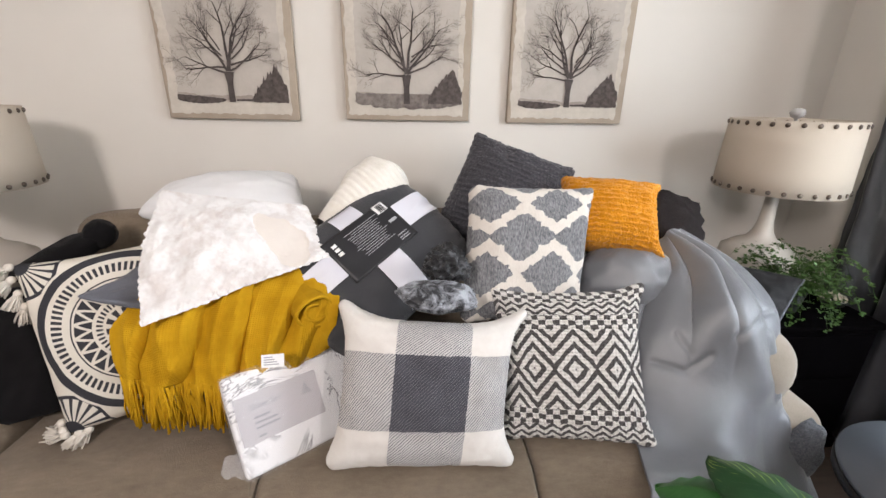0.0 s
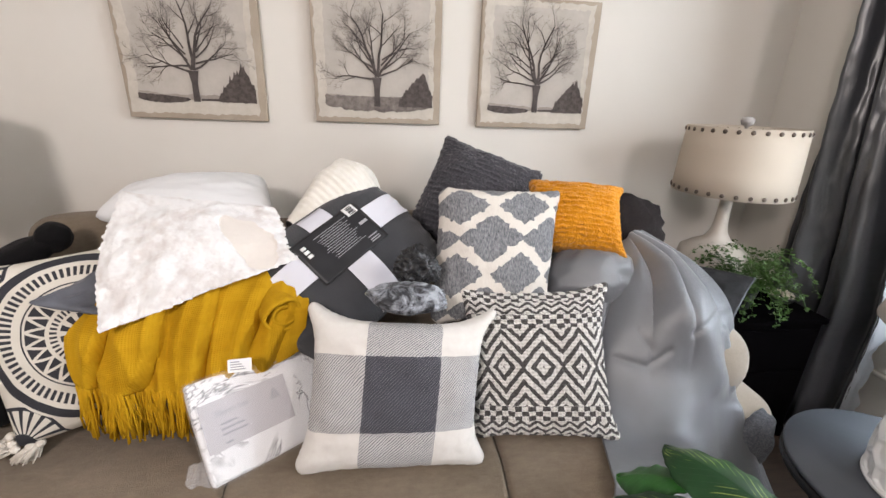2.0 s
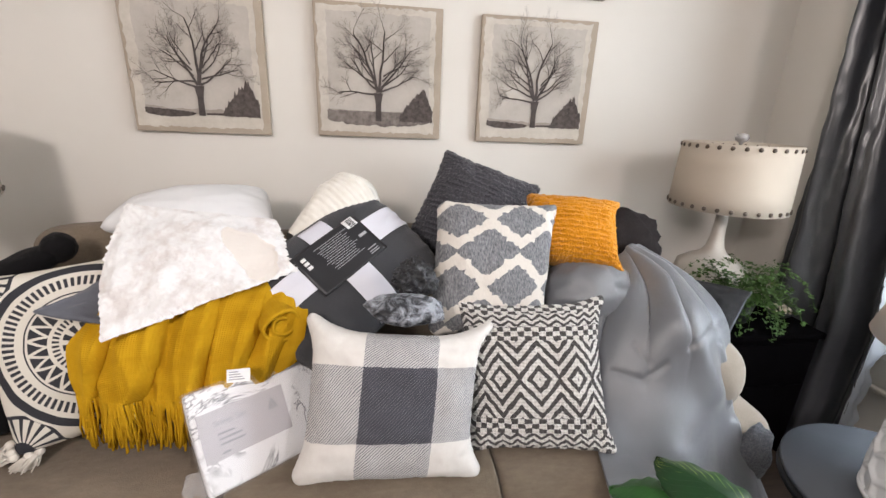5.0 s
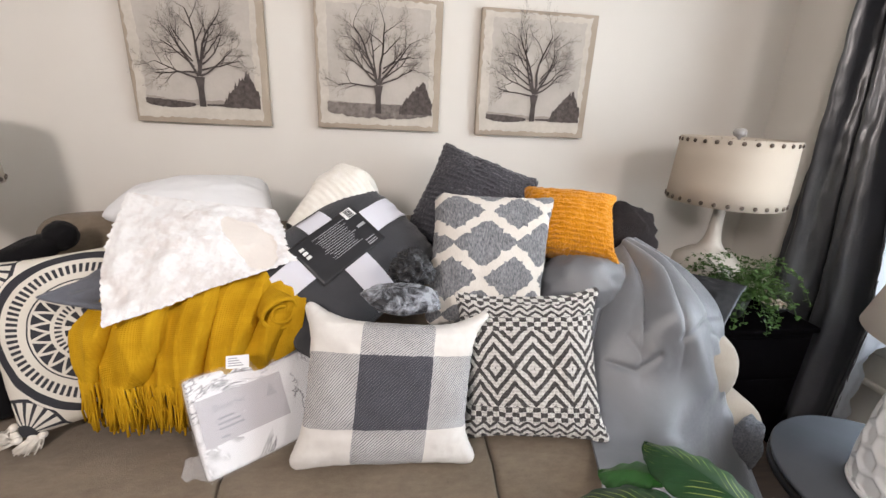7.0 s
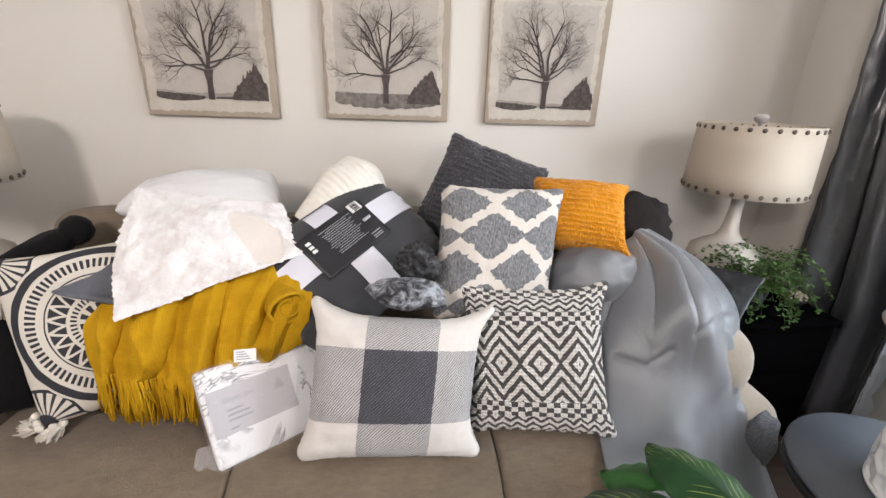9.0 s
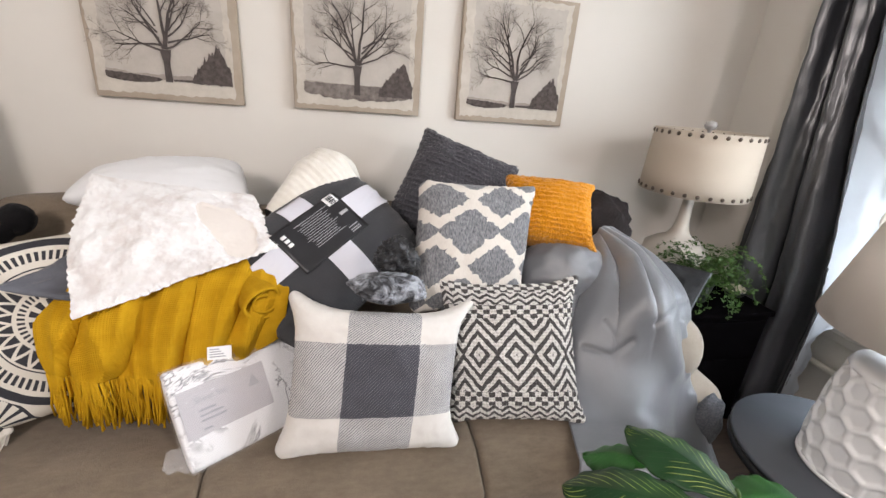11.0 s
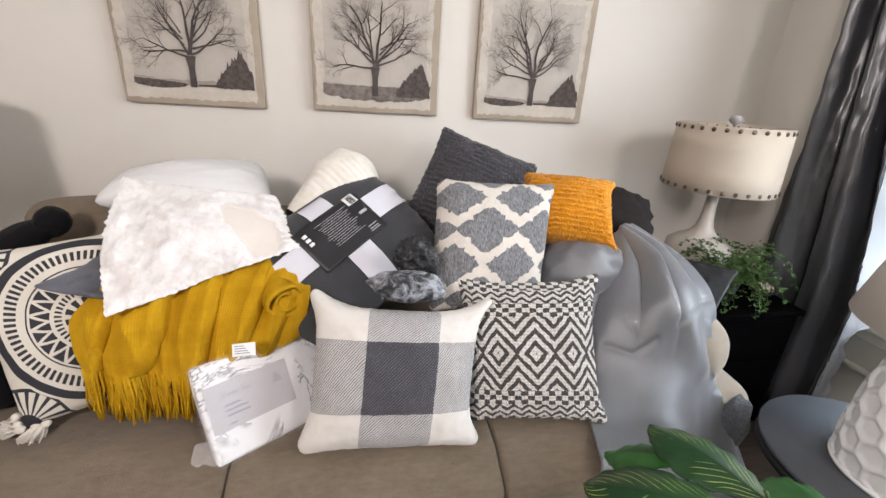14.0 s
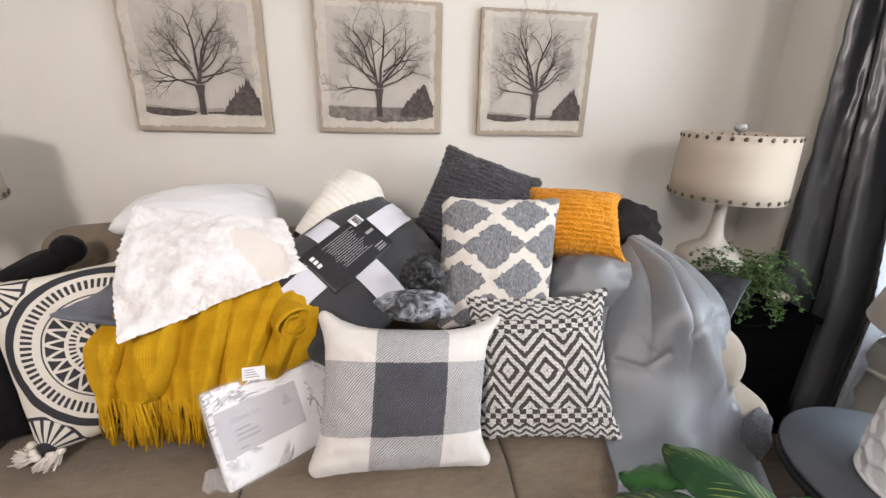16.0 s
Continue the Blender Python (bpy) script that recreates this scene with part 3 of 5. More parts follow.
def cushion(x0, x1, y0, y1, z0, z1, r, seed, puff=0.012):
    bm = rbox(x0, x1, y0, y1, z0, z1, r, 5)
    bmesh.ops.subdivide_edges(bm, edges=[e for e in bm.edges if e.calc_length() > 0.09], cuts=7, use_grid_fill=True)
    cx, cy, cz = (x0 + x1) / 2, (y0 + y1) / 2, (z0 + z1) / 2
    for v in bm.verts:
        a, b, c = (v.co.x - cx) / (x1 - x0) * 2, (v.co.y - cy) / (y1 - y0) * 2, (v.co.z - cz) / (z1 - z0) * 2
        v.co.z += puff * max(0, 1 - a * a) * max(0, 1 - b * b) * (1 if c > 0 else -0.3)
        v.co.y -= puff * 1.3 * max(0, 1 - a * a) * max(0, 1 - c * c) * (1 if b < 0 else -0.2)
        v.co += V((nz(v.co, 6, seed), nz(v.co, 6, seed + 5), nz(v.co, 6, seed + 9))) * 0.004
    return bm


def seat(x0, x1, y0, y1, z0, z1, seed):
    bm = cushion(x0, x1, y0, y1, z0, z1, 0.017, seed, 0.005)
    for v in bm.verts:
        d = max(0.0, y0 + 0.13 - v.co.y) / 0.13
        if v.co.z > (z0 + z1) / 2:
            v.co.z -= 0.055 * d * d
    return bm


seams = (SX0, -0.262, 0.44, SX1)
off(part("base", rbox(-1.28, 1.05, 0.80, 1.9, 0.06, 0.27, 0.03), m_sofa, sofa), sofa.location)
off(part("base", rbox(1.06, 1.38, 1.03, 1.9, 0.06, 0.27, 0.03), m_sofa, sofa), sofa.location)
for k in range(3):
    off(part("seat_cushion", seat(seams[k] + 0.0015, seams[k + 1] - 0.0015, 0.72, 1.55, 0.272, 0.452, k + 1.0), m_sofa, sofa), sofa.location)
    b = cushion(seams[k] - (0.17 if k == 0 else 0.0) + 0.004, seams[k + 1] + (0.41 if k == 2 else 0.0) - 0.004, -0.12, 0.12, 0.0, 0.47, 0.08, k + 11.0, 0.02)
    b.transform(pose(0, 1.62, 0.44, -10, 0, 0))
    off(part("back_cushion", b, m_sofa, sofa), sofa.location)
off(part("back_frame", rbox(-1.26, 1.36, 1.78, 1.93, 0.1, 0.84, 0.05), m_sofa, sofa), sofa.location)
off(part("arm", cushion(-1.28, -0.975, 0.95, 1.74, 0.271, 0.54, 0.1, 21.0), m_sofa, sofa), sofa.location)
off(part("arm", cushion(1.15, 1.47, 0.985, 1.25, 0.271, 0.42, 0.07, 23.0), m_arm, sofa, "beige sofa arm front"), sofa.location)
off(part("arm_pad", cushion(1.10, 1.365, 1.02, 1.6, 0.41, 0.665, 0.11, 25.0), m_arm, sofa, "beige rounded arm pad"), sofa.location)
for lx in (-1.2, 1.3):
    for ly in (1.1, 1.82):
        off(part("leg", rbox(lx - 0.03, lx + 0.03, ly - 0.03, ly + 0.03, 0.0, 0.062, 0.005), m_blackwood, sofa), sofa.location)

# ---------------- pictures ----------------


def limb(dark, pale, p, ang, length, width, depth, rng):
    """A flat painted limb with its twigs, drawn in the canvas plane (x, z)."""
    seg = 6
    pts, a, turns = [V((p[0], p[1]))], ang, []
    for i in range(seg):
        a += rng.uniform(-0.24, 0.24) + (0.025 * (math.pi / 2 - a) if depth >= 2 else 0.02 * (math.pi / 2 - a))
        pts.append(pts[-1] + V((math.cos(a), math.sin(a))) * length / seg)
        turns.append(a)
    bm = dark if depth >= 2 else pale
    dy = -rng.uniform(0.0, 0.0012)
    rows = []
    for i, q in enumerate(pts):
        w = max(width * (1 - 0.7 * i / seg), 0.00045)
        t = turns[min(i, seg - 1)]
        rows.append((bm.verts.new((q.x - math.sin(t) * w, dy, q.y + math.cos(t) * w)), bm.verts.new((q.x + math.sin(t) * w, dy, q.y - math.cos(t) * w))))
    for (a0, b0), (a1, b1) in zip(rows, rows[1:]):
        bm.faces.new((a0, b0, b1, a1))
    if depth == 0:
        return
    side = rng.choice((-1, 1))
    for i in range(3 if depth == 3 else 2, seg + 1):
        side = -side
        turn = turns[i - 1] + side * rng.uniform(0.35, 0.85)
        limb(dark, pale, pts[i], turn, length * rng.uniform(0.30, 0.5), width * (1 - 0.7 * i / seg) * 0.62, depth - 1, rng)


def patch(bm, x0, x1, low, high, rng, rag, nx=36, nz_=10):
    """A ragged flat patch of paint between two height profiles."""
    vs = []
    for j in range(nz_ + 1):
        row = []
        for i in range(nx + 1):
            f, g = i / nx, j / nz_
            x = x0 + (x1 - x0) * f
            z = low(f) * (1 - g) + high(f) * g
            if i in (0, nx):
                x += rng.uniform(-rag, rag)
            if j in (0, nz_):
                z += rng.uniform(-rag, rag)
            row.append(bm.verts.new((x, 0, z)))
        vs.append(row)
    for j in range(nz_):
        for i in range(nx):
            bm.faces.new((vs[j][i], vs[j][i + 1], vs[j + 1][i + 1], vs[j + 1][i]))


def wash(name, lo, hi, scale):
    m = Mat(name, 0.85, spec=0.1)
    m.color(m.mix(m.ramp(m.noise(scale, 5, 0.7), 0.3, 0.7), lo, hi))
    return m


m_primer = wash("cream_primer_wash", (0.46, 0.415, 0.355), (0.58, 0.53, 0.465), 14)
m_skyw = wash("grey_sky_wash", (0.40, 0.36, 0.32), (0.50, 0.455, 0.405), 7)
m_inkt = wash("sepia_ink", (0.055, 0.046, 0.044), (0.11, 0.094, 0.088), 30)
m_twig = wash("pale_sepia_twigs", (0.19, 0.165, 0.15), (0.30, 0.265, 0.24), 30)
m_bushw = wash("dark_bush_wash", (0.055, 0.045, 0.043), (0.13, 0.11, 0.10), 60)
m_field = wash("grey_field_wash", (0.09, 0.075, 0.07), (0.27, 0.235, 0.21), 26)
m_far = wash("faint_far_wash", (0.25, 0.215, 0.19), (0.36, 0.32, 0.285), 20)


def painting(x0, w, z0, h, seed, tilt, kind):
    rng = random.Random(seed)
    at = V((x0 + w / 2, 1.985, z0))
    ob = thing("canvas_painting", at, "unframed canvas print of a bare winter tree in sepia grey", "painting", "paintings on the wall")
    ob.rotation_euler = (0, radians(tilt), 0)
    part("canvas", rbox(-w / 2, w / 2, -0.018, 0.013, 0, h, 0.003), m_canvas, ob)

    def layer(name, bm, m, dy):
        for v in bm.verts:
            v.co.y += -0.018 - dy
        bmesh.ops.recalc_face_normals(bm, faces=bm.faces)
        return part(name, bm, m, ob, smooth=False)

    def flat(h0):
        return lambda f: h0

    def paint(name, m, dy, x0, x1, low, high, rag, nx=36, nz_=24):
        q = bmesh.new()
        patch(q, x0, x1, low, high, rng, rag, nx, nz_)
        layer(name, q, m, dy)

    g = h * 0.145
    paint("primer", m_primer, 0.0008, -w * 0.475, w * 0.445, flat(h * 0.04), flat(h * 0.975), 0.0045)
    paint("sky_wash", m_skyw, 0.0016, -w * 0.405, w * 0.40, flat(g), flat(h * 0.93), 0.004)
    top = 0.075 if kind else 0.05
    paint("far_wash", m_far, 0.0024, -w * 0.41, w * 0.41, flat(g - 0.002), lambda f: g + h * (top - 0.02 * math.sin(f * 2.6)) + 0.012 * nz((f * 7, seed, 0), 1), 0.0012, 40, 4)
    if kind:
        paint("field", m_field, 0.0032, -w * 0.42, w * 0.42, lambda f: g - h * (0.055 * math.sin(math.pi * f) ** 0.4) + 0.008 * nz((f * 12, seed, 2), 1), lambda f: g + h * 0.06, 0.0025, 60, 6)
    else:
        paint("field", m_bushw, 0.0032, -w * 0.415, -w * 0.05, lambda f: g - h * 0.03 * math.sin(math.pi * f) ** 0.5, lambda f: g + h * 0.032 * (1 - f) ** 0.5 + 0.001, 0.0016, 40, 4)
        paint("field_edge", m_bushw, 0.0032, w * 0.03, w * 0.40, lambda f: g - 0.004, lambda f: g + h * (0.006 + 0.012 * f), 0.001, 40, 3)

    def bush_top(f):
        s = 0.24 * max(0.0, (f / 0.72)) ** 0.75 if f < 0.72 else 0.24 - 0.62 * (f - 0.72)
        return g + h * (s + 0.015) + 0.02 * nz((f * 16, seed, 4), 1) + 0.014 * nz((f * 50, seed, 6), 1)

    paint("bush", m_bushw, 0.0040, w * 0.16, w * 0.435, lambda f: g - 0.007, bush_top, 0.003, 70, 5)
    tw = bmesh.new()
    b = bmesh.new()
    tx = w * (0.0 if not kind else -0.01)
    trunk = h * 0.22
    rows = []
    for i in range(9):
        f = i / 8
        r = 0.0115 * (1.12 - 0.22 * f if f < 0.6 else 0.99 + (f - 0.6) * 1.9)
        rows.append((b.verts.new((tx - r, 0, g - 0.008 + trunk * f)), b.verts.new((tx + r, 0, g - 0.008 + trunk * f))))
    for (a0, b0), (a1, b1) in zip(rows, rows[1:]):
        b.faces.new((a0, b0, b1, a1))
    base = (tx, g + trunk - 0.018)
    sc = h / 0.53
    # upright leaders, then side limbs that leave them higher and higher
    for ang, ln, wd in ((113, 0.20, 0.0052), (97, 0.25, 0.0066), (83, 0.25, 0.0064), (68, 0.205, 0.0052)):
        limb(b, tw, (base[0] + math.cos(radians(ang)) * 0.010, base[1] + 0.012), radians(ang + rng.uniform(-4, 4)), ln * sc * rng.uniform(0.95, 1.1), wd, 3, rng)
    for k in range(9):
        side, f = (-1, 1)[k % 2], k / 8
        ang = 90 + side * (-1) * (84 - 46 * f + rng.uniform(-6, 6))
        limb(b, tw, (base[0] - side * (-0.006 - 0.018 * f), base[1] + 0.004 + 0.085 * f * sc), radians(ang), (0.165 - 0.035 * f) * sc, 0.0044 - 0.0012 * f, 3, rng)
    layer("fine_branching", tw, m_twig, 0.0046)
    layer("tree", b, m_inkt, 0.0062)
    return ob


painting(-0.889, 0.536, 1.244, 0.535, 3, 0.3, 0)
painting(-0.152, 0.538, 1.249, 0.533, 8, 0.1, 1)
painting(0.559, 0.530, 1.246, 0.530, 15, -0.2, 0)
fr = thing("canvas_painting", (0.825, 1.985, 1.865), "unframed canvas print hung above another, lower edge showing", "painting", "paintings on the wall")
part("canvas", rbox(-0.28, 0.28, -0.018, 0.013, 0, 0.4, 0.003), m_canvas, fr)

# ---------------- studded drum lamps ----------------


def drum_lamp(at, label):
    ob = thing("table_lamp", at, label, "lamp", "pair of table lamps")
    prof = [(0.0, 0.0), (0.075, 0.0), (0.08, 0.012), (0.05, 0.03), (0.06, 0.05), (0.12, 0.10), (0.142, 0.145), (0.135, 0.185), (0.095, 0.215), (0.055, 0.235), (0.036, 0.265), (0.027, 0.31), (0.024, 0.36), (0.022, 0.44), (0.0, 0.44)]
    part("lamp_base", lathe(prof, 56), m_lampwhite, ob, "chalky white gourd-shaped base")
    part("neck", lathe([(0.0, 0.441), (0.012, 0.441), (0.012, 0.687), (0.0, 0.687)], 16), m_stud, ob)
    R0, R1, z0, z1 = 0.219, 0.209, 0.442, 0.705
    sh = part("shade", lathe([(R0, z0), (R0 - 0.003, z0 + 0.09), (R1 + 0.004, z1 - 0.09), (R1, z1), (R1 - 0.004, z1), (R0 - 0.004, z0)], 72), m_shade, ob, "beige linen drum shade")
    for r, z in ((R0 + 0.001, z0 + 0.014), (R1 + 0.001, z1 - 0.014)):
        for k in range(30):
            a = 2 * math.pi * (k + 0.5) / 30
            bm = bmesh.new()
            bmesh.ops.create_uvsphere(bm, u_segments=10, v_segments=6, radius=0.0085)
            bm.transform(pose(r * math.cos(a), r * math.sin(a), z) @ Matrix.Scale(0.7, 4, (math.cos(a), math.sin(a), 0)))
            st = part("nailhead", bm, m_stud, sh, "dark bronze nailhead" if k == 0 else "")
    part("spider", rbox(-R1 + 0.004, R1 - 0.004, -0.003, 0.003, 0.688, 0.693, 0.001), m_stud, ob)
    part("finial", lathe([(0.0, 0.694), (0.006, 0.694), (0.006, 0.706), (0.02, 0.714), (0.026, 0.727), (0.02, 0.74), (0.0, 0.746)], 20), m_glassy, ob, "grey glass finial")
    return ob


ZT = 0.59


def side_table(x0, x1, y0, y1, label):
    at = V(((x0 + x1) / 2, (y0 + y1) / 2, 0))
    ob = thing("side_table", at, label, "side table", "pair of end tables")
    off(part("table_top", rbox(x0, x1, y0, y1, ZT - 0.025, ZT, 0.006), m_blackwood, ob), at)
    off(part("cabinet_body", rbox(x0 + 0.012, x1 - 0.012, y0 + 0.014, y1 - 0.005, 0.05, ZT - 0.0255, 0.003), m_blackwood, ob), at)
    dr = off(part("drawer_front", rbox(x0 + 0.03, x1 - 0.03, y0 + 0.004, y0 + 0.0135, 0.36, ZT - 0.045, 0.003), m_blackwood, ob), at)
    off(part("door", rbox(x0 + 0.03, x1 - 0.03, y0 + 0.004, y0 + 0.0135, 0.08, 0.35, 0.003), m_blackwood, ob), at)
    for lx in (x0 + 0.02, x1 - 0.02):
        for ly in (y0 + 0.02, y1 - 0.02):
            off(part("leg", rbox(lx - 0.018, lx + 0.018, ly - 0.014, ly + 0.014, 0, 0.0495, 0.004), m_blackwood, ob), at)
    return ob


side_table(1.43, 1.88, 1.25, 1.93, "black lacquered end table in the corner beside the sofa")
side_table(-1.72, -1.30, 1.25, 1.93, "black lacquered end table beside the sofa arm")
drum_lamp((1.575, 1.57, ZT), "table lamp with studded linen drum shade on the corner table")
drum_lamp((-1.40, 1.56, ZT), "table lamp with studded linen drum shade beside the sofa")

# fern in a pot, dish of pebbles
fern = thing("fern_plant", (1.585, 1.40, ZT), "bright green fern in a black pot on the end table", "plant")
part("pot", lathe([(0.0, 0.0), (0.05, 0.0), (0.065, 0.08), (0.06, 0.08), (0.055, 0.07), (0.0, 0.07)], 32), m_pot, fern)
rng = random.Random(4)
for k in range(84):
    a, reach, rise = rng.uniform(0, 6.283), rng.uniform(0.09, 0.24), rng.uniform(0.08, 0.24)
    fb = bmesh.new()
    pts = [V((0.02 * math.cos(a), 0.02 * math.sin(a), 0.06)) + V((math.cos(a) * reach * f, math.sin(a) * reach * f, rise * math.sin(f * 2.3) * 0.95 - 0.11 * f * f)) for f in [i / 9 for i in range(10)]]
    merge(fb, tube(pts, 0.0012, 0.0006, 4))
    for i in range(1, 10):
        for s in (-1, 1):
            side = V((-math.sin(a), math.cos(a), 0)) * s
            for q in range(3):
                c = pts[i] + side * (0.009 + 0.012 * q) * (1.15 - i / 11) + V((rng.uniform(-.006, .006), rng.uniform(-.006, .006), rng.uniform(-.007, .005)))
                r = rng.uniform(0.005, 0.010)
                d1 = V((rng.uniform(-1, 1), rng.uniform(-1, 1), rng.uniform(-0.4, 0.4))).normalized()
                d2 = d1.cross(V((rng.uniform(-.5, .5), rng.uniform(-.5, .5), 1))).normalized()
                vs = [fb.verts.new(c + d1 * r * x + d2 * r * y) for x, y in ((1, 0), (0.3, 0.6), (-0.8, 0.4), (-0.8, -0.4), (0.3, -0.6))]
                fb.faces.new(vs)
    part("frond", fb, m_fern, fern)
dish = thing("pebble_dish", (1.825, 1.42, ZT), "small dark dish heaped with pale pebbles", "dish")
part("bowl", lathe([(0.0, 0.0), (0.035, 0.0), (0.06, 0.03), (0.055, 0.03), (0.03, 0.008), (0.0, 0.008)], 28), m_pot, dish)
for k in range(34):
    bm = bmesh.new()
    bmesh.ops.create_icosphere(bm, subdivisions=1, radius=rng.uniform(0.007, 0.012))
    r, a = 0.045 * math.sqrt(rng.random()), rng.uniform(0, 6.28)
    bm.transform(pose(r * math.cos(a), r * math.sin(a), 0.02 + 0.022 * (1 - r / 0.045) + rng.uniform(0, 0.006), rng.uniform(0, 180), rng.uniform(0, 180)) @ Matrix.Diagonal((1.2, 0.9, 0.7, 1)))
    part("pebble", bm, m_stone, dish)

# ---------------- round table and honeycomb lamp ----------------
TC = V((1.46, 0.62, 0.0))
TZ = 0.49
rt = thing("round_side_table", TC, "round slate-grey metal side table with thin legs", "side table")
part("table_top", lathe([(0.0, TZ - 0.02), (0.265, TZ - 0.02), (0.28, TZ - 0.016), (0.284, TZ - 0.006), (0.28, TZ), (0.0, TZ)], 80), m_tabletop, rt)
part("rim", lathe([(0.278, TZ - 0.04), (0.2845, TZ - 0.04), (0.2845, TZ - 0.021), (0.266, TZ - 0.021), (0.266, TZ - 0.04), (0.278, TZ - 0.04)], 80), m_darkmetal, rt)
for k in range(3):
    a = radians(120 * k + 200)
    part("leg", tube([(0.2 * math.cos(a), 0.2 * math.sin(a), TZ - 0.02), (0.22 * math.cos(a), 0.22 * math.sin(a), 0.25), (0.24 * math.cos(a), 0.24 * math.sin(a), 0.0)], 0.011, 0.008, 10), m_darkmetal, rt)

LC = V((1.455, 0.58, TZ))
hl = thing("honeycomb_lamp", LC, "white ceramic lamp with a honeycomb-dimpled base and beige shade", "lamp")


def comb_base():
    bm = bmesh.new()
    nu, nv = 240, 110
    prof = [(0.138, 0.0), (0.15, 0.02), (0.153, 0.07), (0.15, 0.15), (0.143, 0.23), (0.132, 0.295), (0.115, 0.32), (0.05, 0.33)]
    rings = []
    for j in range(nv + 1):
        f = j / nv
        p = spline([(r, 0, z) for r, z in prof], f)
        ring = []
        for i in range(nu):
            a = i / nu
            # hexagonal cells round the body
            n, rh = 14, 0.056
            row = p.z / rh + 0.3
            best = []
            for rr in (math.floor(row) - 1, math.floor(row), math.floor(row) + 1, math.floor(row) + 2):
                s = a * n + (0.5 if rr % 2 else 0)
                for sh_ in (math.floor(s), math.floor(s) + 1):
                    best.append(math.hypot((s - sh_) * 2 * math.pi * 0.152 / n, (row - rr) * rh))
            best.sort()
            d = min(1.0, max(0.0, (best[1] - best[0] - 0.004) / 0.02))
            dent = 0.0075 * d * d * (3 - 2 * d) * (1 if p.z < 0.30 else 0)
            r = p.x - dent
            ring.append(bm.verts.new((r * math.cos(2 * math.pi * a), r * math.sin(2 * math.pi * a), p.z)))
        rings.append(ring)
    for a, b in zip(rings, rings[1:]):
        for i in range(nu):
            bm.faces.new((a[i], a[(i + 1) % nu], b[(i + 1) % nu], b[i]))
    bm.faces.new(rings[0][::-1])
    bm.faces.new(rings[-1])
    return bm


part("lamp_base", comb_base(), m_comb, hl, "white glazed honeycomb base")
part("foot", lathe([(0.0, 0.0005), (0.138, 0.0005), (0.152, 0.004), (0.152, 0.012), (0.138, 0.014), (0.0, 0.014)], 64), m_comb, hl)
part("neck", lathe([(0.0, 0.33), (0.014, 0.33), (0.014, 0.62), (0.0, 0.62)], 16), m_stud, hl)
part("shade", lathe([(0.235, 0.42), (0.165, 0.74), (0.161, 0.74), (0.231, 0.42)], 80), m_shade2, hl, "plain beige tapered shade")

# ---------------- foreground plant ----------------
PC = V((0.80, 0.30, 0.0))
plant = thing("leafy_plant", PC, "large leafy artificial plant with dark streaked leaves in a pot", "plant")
part("pot", lathe([(0.0, 0.0), (0.10, 0.0), (0.13, 0.30), (0.12, 0.30), (0.115, 0.26), (0.0, 0.26)], 40), m_pot, plant)
part("soil", lathe([(0.0, 0.262), (0.112, 0.262), (0.0, 0.272)][::1], 30), m_soil, plant)


def leaf(tip, base, width, mat_, curl=0.03, wave=0.006, seed=0):
    tip, base = V(tip), V(base)
    d = tip - base
    side = d.cross(V((0, 0, 1))).normalized()
    up = side.cross(d).normalized()

    def fn(u, v):
        a = 2 * u - 1
        w = width * (math.sin(math.pi * min(1, v * 0.96 + 0.04) ** 1.15) ** 0.68)
        lift = curl * math.sin(v * 2.6) - abs(a) ** 1.3 * w * 0.35
        rip = wave * 0.4 * math.sin(v * 30 + seed) * abs(a) ** 2
        return base + d * (v + 0.008 * math.sin(v * 60) * abs(a) ** 4) + side * a * w + up * (lift + rip + 0.004 * (1 - abs(a)) * -1) - PC

    ob = part("leaf", grid(fn, 18, 34), mat_, plant)
    ob.modifiers.new("thick", "SOLIDIFY").thickness = 0.0012
    stem_top = base - PC
    foot = V((0.02 * math.cos(seed), 0.02 * math.sin(seed), 0.265))
    midp = (stem_top + foot) / 2 + V((0, 0, 0.1))
    part("stem", tube([spline([foot, midp, stem_top, stem_top + d * 0.05], f / 10) for f in range(9)], 0.004, 0.0028, 6), m_stem, plant)


leaf((0.54, 0.53, 0.73), (0.604, 0.45, 0.807), 0.046, m_leafb, 0.016, seed=3)
leaf((0.604, 0.52, 0.802), (0.668, 0.345, 0.838), 0.060, m_leaf, 0.020, seed=2)
leaf((0.44, 0.44, 0.772), (0.60, 0.325, 0.842), 0.066, m_leaf, 0.022, seed=1)
leaf((0.82, 0.33, 0.78), (0.672, 0.365, 0.815), 0.052, m_leafb, 0.03, seed=4)
leaf((0.60, 0.30, 0.76), (0.74, 0.28, 0.80), 0.05, m_leaf, 0.03, seed=5)
leaf((0.95, 0.27, 0.70), (0.80, 0.26, 0.76), 0.05, m_leafb, 0.03, seed=6)

# ---------------- pillows and heap ----------------
pillow("sleeping_pillow", (-0.775, 1.67, 1.0), (-0.355, 1.73, 1.045), (-0.265, 1.45, 0.96), (-0.775, 1.45, 0.96), 0.17, m_white, "plain white plump bed pillow on top of the heap", (0.01, -0.015, 0.015, 0.01), power=0.5, lumps=0.005, seed=3, corner=0.10)
pillow("black_pillow", (-1.28, 1.27, 0.75), (-0.93, 1.45, 0.765), (-0.885, 1.09, 0.48), (-1.16, 0.93, 0.48), 0.13, m_black, "black velvet cushion leaning on the sofa arm", (0.04, 0.04, 0.02, 0.04), seed=5)
bolster = lump("black_bolster", (-1.0, 1.385, 0.848), (0.15, 0.065, 0.044), m_black, "rolled black velvet throw on the sofa back", "throw", 0.16, 2.0, 1.2, 4, rot=(0, -20, 32))
